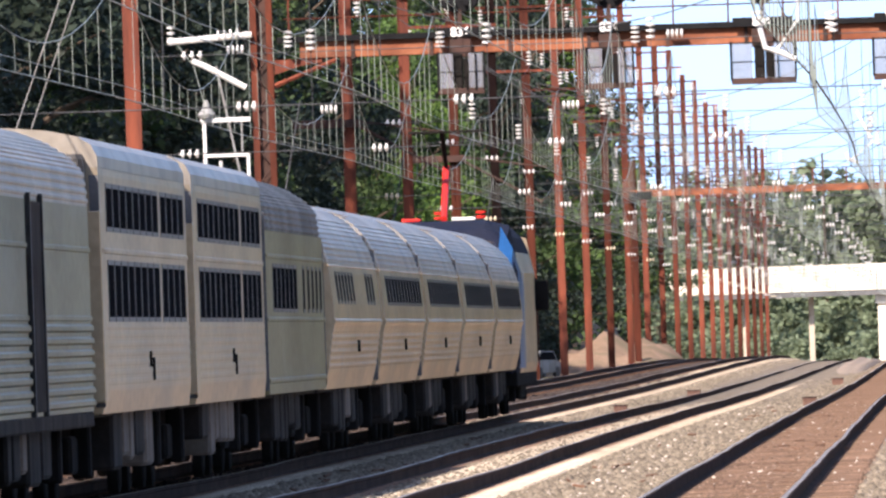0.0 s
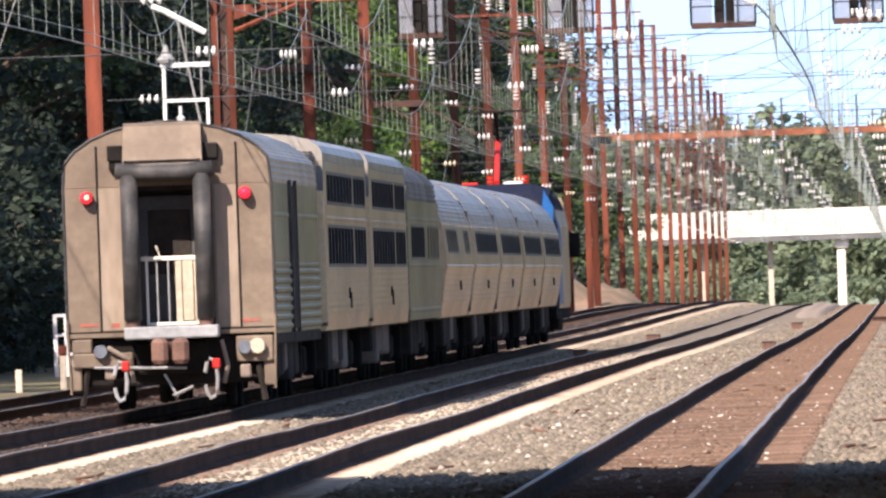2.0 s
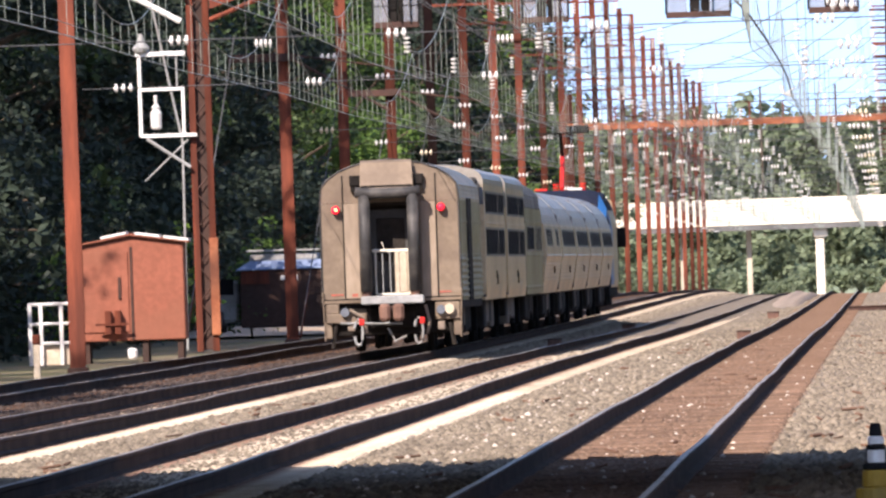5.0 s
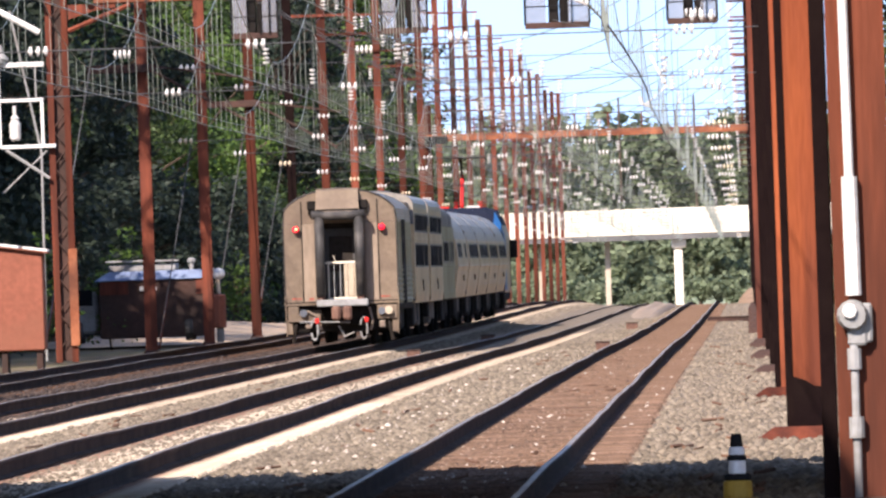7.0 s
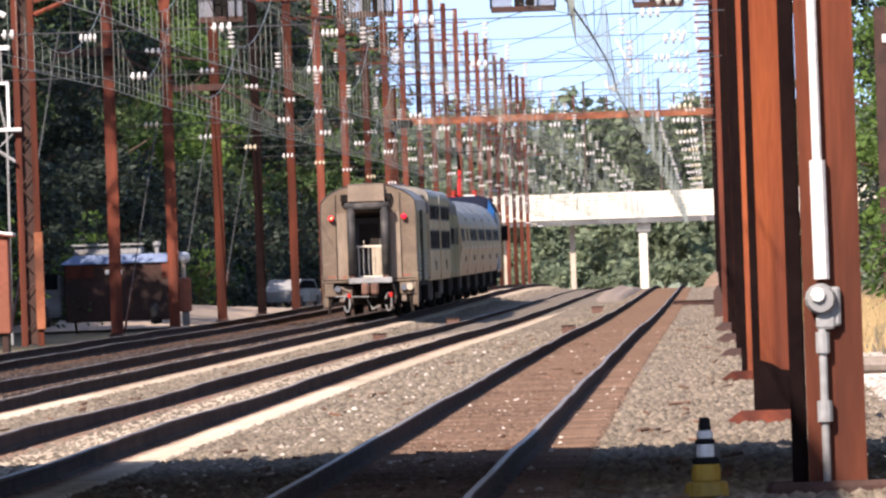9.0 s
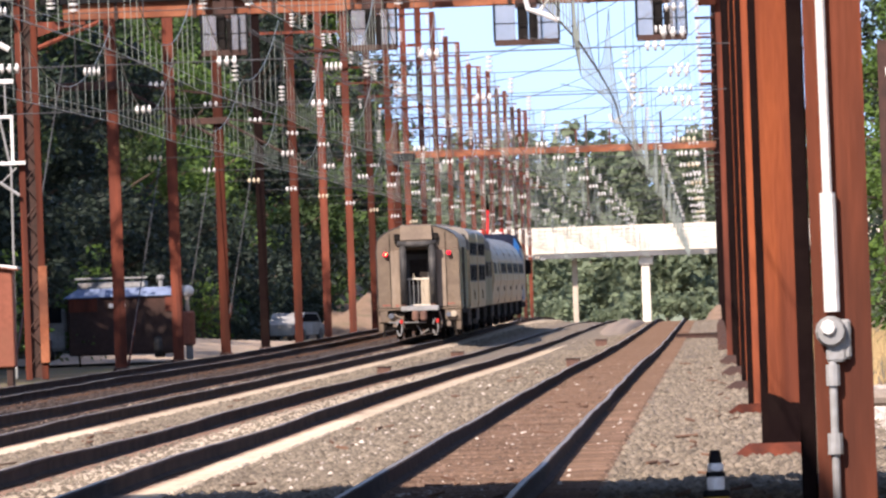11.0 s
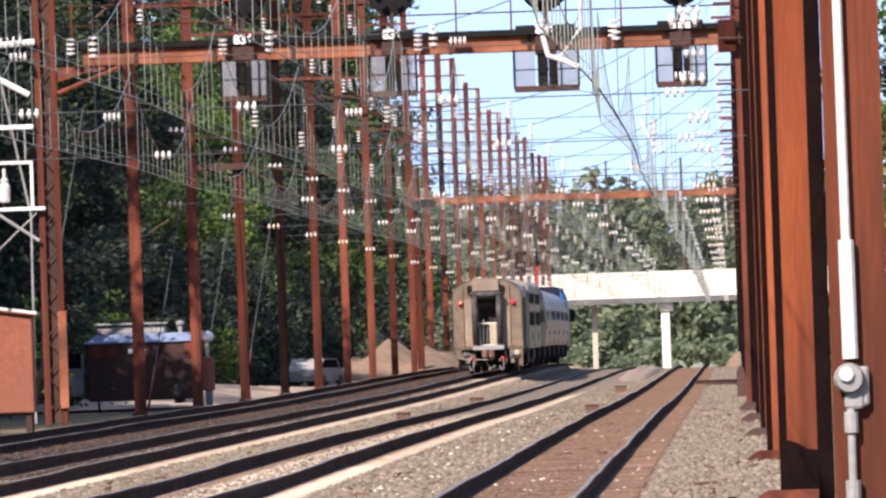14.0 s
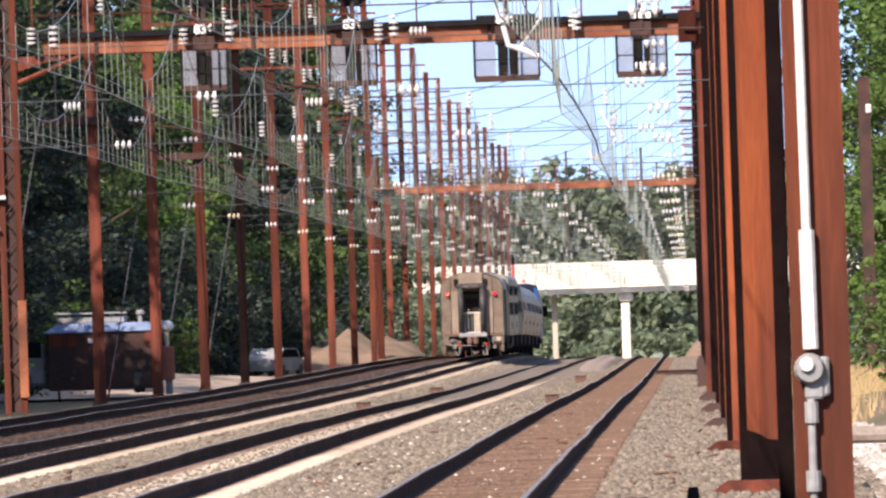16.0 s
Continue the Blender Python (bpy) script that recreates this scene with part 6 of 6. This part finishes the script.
def coach(spans, label):
    t = thing("coach", label, "railway car", "round-sided coaches of the train")
    low = [(1.40, 0.98), (1.46, 1.2)] + ribbed((1.47, 1.24), (1.56, 1.86), 0.1, 0.010) + [(1.58, 1.9), (1.6, 1.93), (1.6, 1.97), (1.585, 1.99)]
    high = [(1.585, 2.05), (1.58, 2.2), (1.53, 2.66), (1.50, 2.8)]
    roof = [(1.50, 2.8), (1.42, 3.05), (1.30, 3.28), (1.10, 3.5), (0.85, 3.66), (0.5, 3.78), (0.0, 3.83)]
    part("body_shell", end_sheet(end_sheet(skin(Mesh(), low + high + [(0, 2.8)], FRONT, BACK), low + high + [(0, 2.8)], FRONT), low + high + [(0, 2.8)], BACK), STEEL, t, "dull curved stainless sides")
    r = rib_roof(roof, 0.1, 0.01)
    part("roof", end_sheet(end_sheet(skin(Mesh(), r, FRONT, BACK), r, FRONT), r, BACK), ROOF_STEEL, t, "grey ribbed curved roof")
    windows(t, spans, 2.24, 2.64, 1.576, 1.534)
    for y in (1.4, 23.3):
        part("roof_vent", Mesh().loft([[(x * 0.4, y - 0.3, 3.78), (x * 1.0, y - 0.3, 3.6), (x * 1.0, y + 0.3, 3.6), (x * 0.4, y + 0.3, 3.78)] for x in (1.02, 1.06)]), TAN_END, t, "pale patch on the roof edge")
    vestibules(t, 1.45, 3.5, FRAME_GREY)
    part("drip_rail", Mesh().tube([(1.52, 0.3, 2.76), (1.52, BODY - 0.3, 2.76)], 0.015, 5), STEEL, t)
    part("handle", Mesh().box(1.56, 1.6, 12.2, 12.35, 1.5, 1.68), GRIME, t)
    underfloor(t, random.Random(len(spans)), 0.35)
    bogie(t, 3.2), bogie(t, BODY - 3.2)
    coupling(t, BODY, CAR)
    return t


def locomotive():
    t = thing("locomotive", "silver electric locomotive with blue cab corners and red pantograph", "locomotive")
    L = 20.0
    side = [(1.42, 0.9), (1.46, 1.1), (1.46, 3.0), (1.34, 3.42)]
    part("body_shell", end_sheet(end_sheet(skin(Mesh(), side + [(0, 3.42)], 2.2, L - 2.2), side + [(0, 3.42)], 2.2), side + [(0, 3.42)], L - 2.2), STEEL, t, "dull silver sides")
    roof = [(1.34, 3.42), (1.22, 3.75), (1.0, 3.98), (0.7, 4.08), (0.0, 4.1)]
    part("roof", end_sheet(end_sheet(skin(Mesh(), roof, 2.2, L - 2.2), roof, 2.2), roof, L - 2.2), NAVY, t, "dark blue rounded roof")
    for ends, material, label in (((L - 2.2, 1.0, 3.9), (L - 1.0, 0.97, 3.7), (L, 0.9, 2.3)), STEEL, "silver sloping cab"), (((2.2, 1.0, 4.1), (1.0, 0.98, 3.9), (0.1, 0.9, 2.4)), NAVY, "dark sloping rear cab"):
        m, rings = Mesh(), []
        for y, k, top in ends:
            rings.append([(1.42 * k, y, 0.9), (1.46 * k, y, 1.1), (1.46 * k, y, min(3.0, top - 0.3)), (1.3 * k, y, top - 0.14), (0.8 * k, y, top), (-0.8 * k, y, top), (-1.3 * k, y, top - 0.14), (-1.46 * k, y, min(3.0, top - 0.3)), (-1.46 * k, y, 1.1), (-1.42 * k, y, 0.9)])
        part("cab", m.loft(rings), material, t, label)
    # blue corners and band round the rear cab
    for s in (-1, 1):
        v = []
        for y, x, z0, z1 in ((0.05, 1.22, 1.0, 2.36), (0.95, 1.36, 1.0, 3.78), (2.2, 1.478, 1.0, 3.3), (4.6, 1.478, 1.0, 3.02)):
            v += [(s * x * 1.012, y, z0), (s * x * 1.012, y, z1 - 0.3), (s * (x - 0.22), y - 0.02, z1 + 0.16)]
        part("blue_corner", Mesh().add(v, [(3 * k + i, 3 * k + i + 1, 3 * k + i + 4, 3 * k + i + 3) for k in range(3) for i in range(2)]), BLUE, t, "bright blue cab corner")
    part("white_edge", Mesh().box(1.478, 1.49, 4.6, 5.2, 1.1, 3.0), WHITE, t, "white edge stripe")
    part("roof_gear", Mesh().box(-0.95, -0.55, 2.4, 3.6, 4.1, 4.17, c=0.02).box(0.1, 0.5, 2.6, 3.4, 4.1, 4.15, c=0.02), RED, t, "red roof gear")
    part("roof_hatch", Mesh().box(0.1, 0.6, 2.3, 2.5, 4.1, 4.17, c=0.02), WHITE, t)
    for x in (-0.45, 0.45):
        part("roof_insulator", insulator(Mesh(), (x, 13.5, 4.08), (0, 0, 1), 0.3, 0.12, 3), RED, t)
    part("pantograph_arm", Mesh().tube([(-0.1, 4.0, 4.15), (-0.08, 6.5, 5.25)], 0.075, 8), RED, t, "red lower arm of the pantograph")
    part("upper_arm", Mesh().tube([(-0.08, 6.5, 5.2), (-0.1, 4.6, 5.95)], 0.05, 6), GRIME, t, "dark upper arm of the pantograph")
    part("collector_shoe", Mesh().box(-0.8, 0.8, 4.45, 4.75, 5.95, 6.0, c=0.01), GRIME, t)
    part("cab_window", Mesh().box(1.462, 1.48, L - 2.9, L - 2.3, 2.2, 2.9), GLASS, t)
    part("door", Mesh().box(1.462, 1.485, L - 2.2, L - 1.7, 1.1, 2.9), GRIME, t, "dark cab door recess")
    part("mirror", Mesh().box(1.46, 1.75, L - 2.4, L - 2.2, 2.2, 2.85, c=0.03), GRIME, t, "black side mirror")
    part("fuel_tank", Mesh().box(-1.3, 1.3, 7.5, 12.5, 0.35, 0.95, c=0.06), GRIME, t)
    part("sill", Mesh().box(-1.4, 1.4, 0.4, L - 0.5, 0.62, 0.94, c=0.03), GRIME, t)
    bogie(t, 4.6), bogie(t, L - 4.6)
    return t


TRAIN = [baggage_car(), sleeping_car(1), sleeping_car(2), dining_car(),
         coach([(3.0 + i * 1.5, 3.8 + i * 1.5) for i in range(6)] + [(17.5 + i * 1.5, 18.3 + i * 1.5) for i in range(3)], "round-sided stainless lounge car with two window groups")]
TRAIN += [coach([(2.9 + i * 1.7, 4.2 + i * 1.7) for i in range(12)], "round-sided stainless coach with a band of windows") for _ in range(4)]
TRAIN.append(locomotive())


def motions():
    """The train runs away down the line at a steady speed."""
    for i, car in enumerate(TRAIN):
        rows = []
        for k in range(33):
            t = k * 0.5
            y = TAIL_AT + SPEED * t + CAR * i
            rows.append((t, pose(TRAIN_X, y, bed(y + 13, TRAIN_X) + 0.03, math.degrees((bed(y + 23, TRAIN_X) - bed(y + 3, TRAIN_X)) / 20), 0, 0)))
        walk(car, rows)


motions()
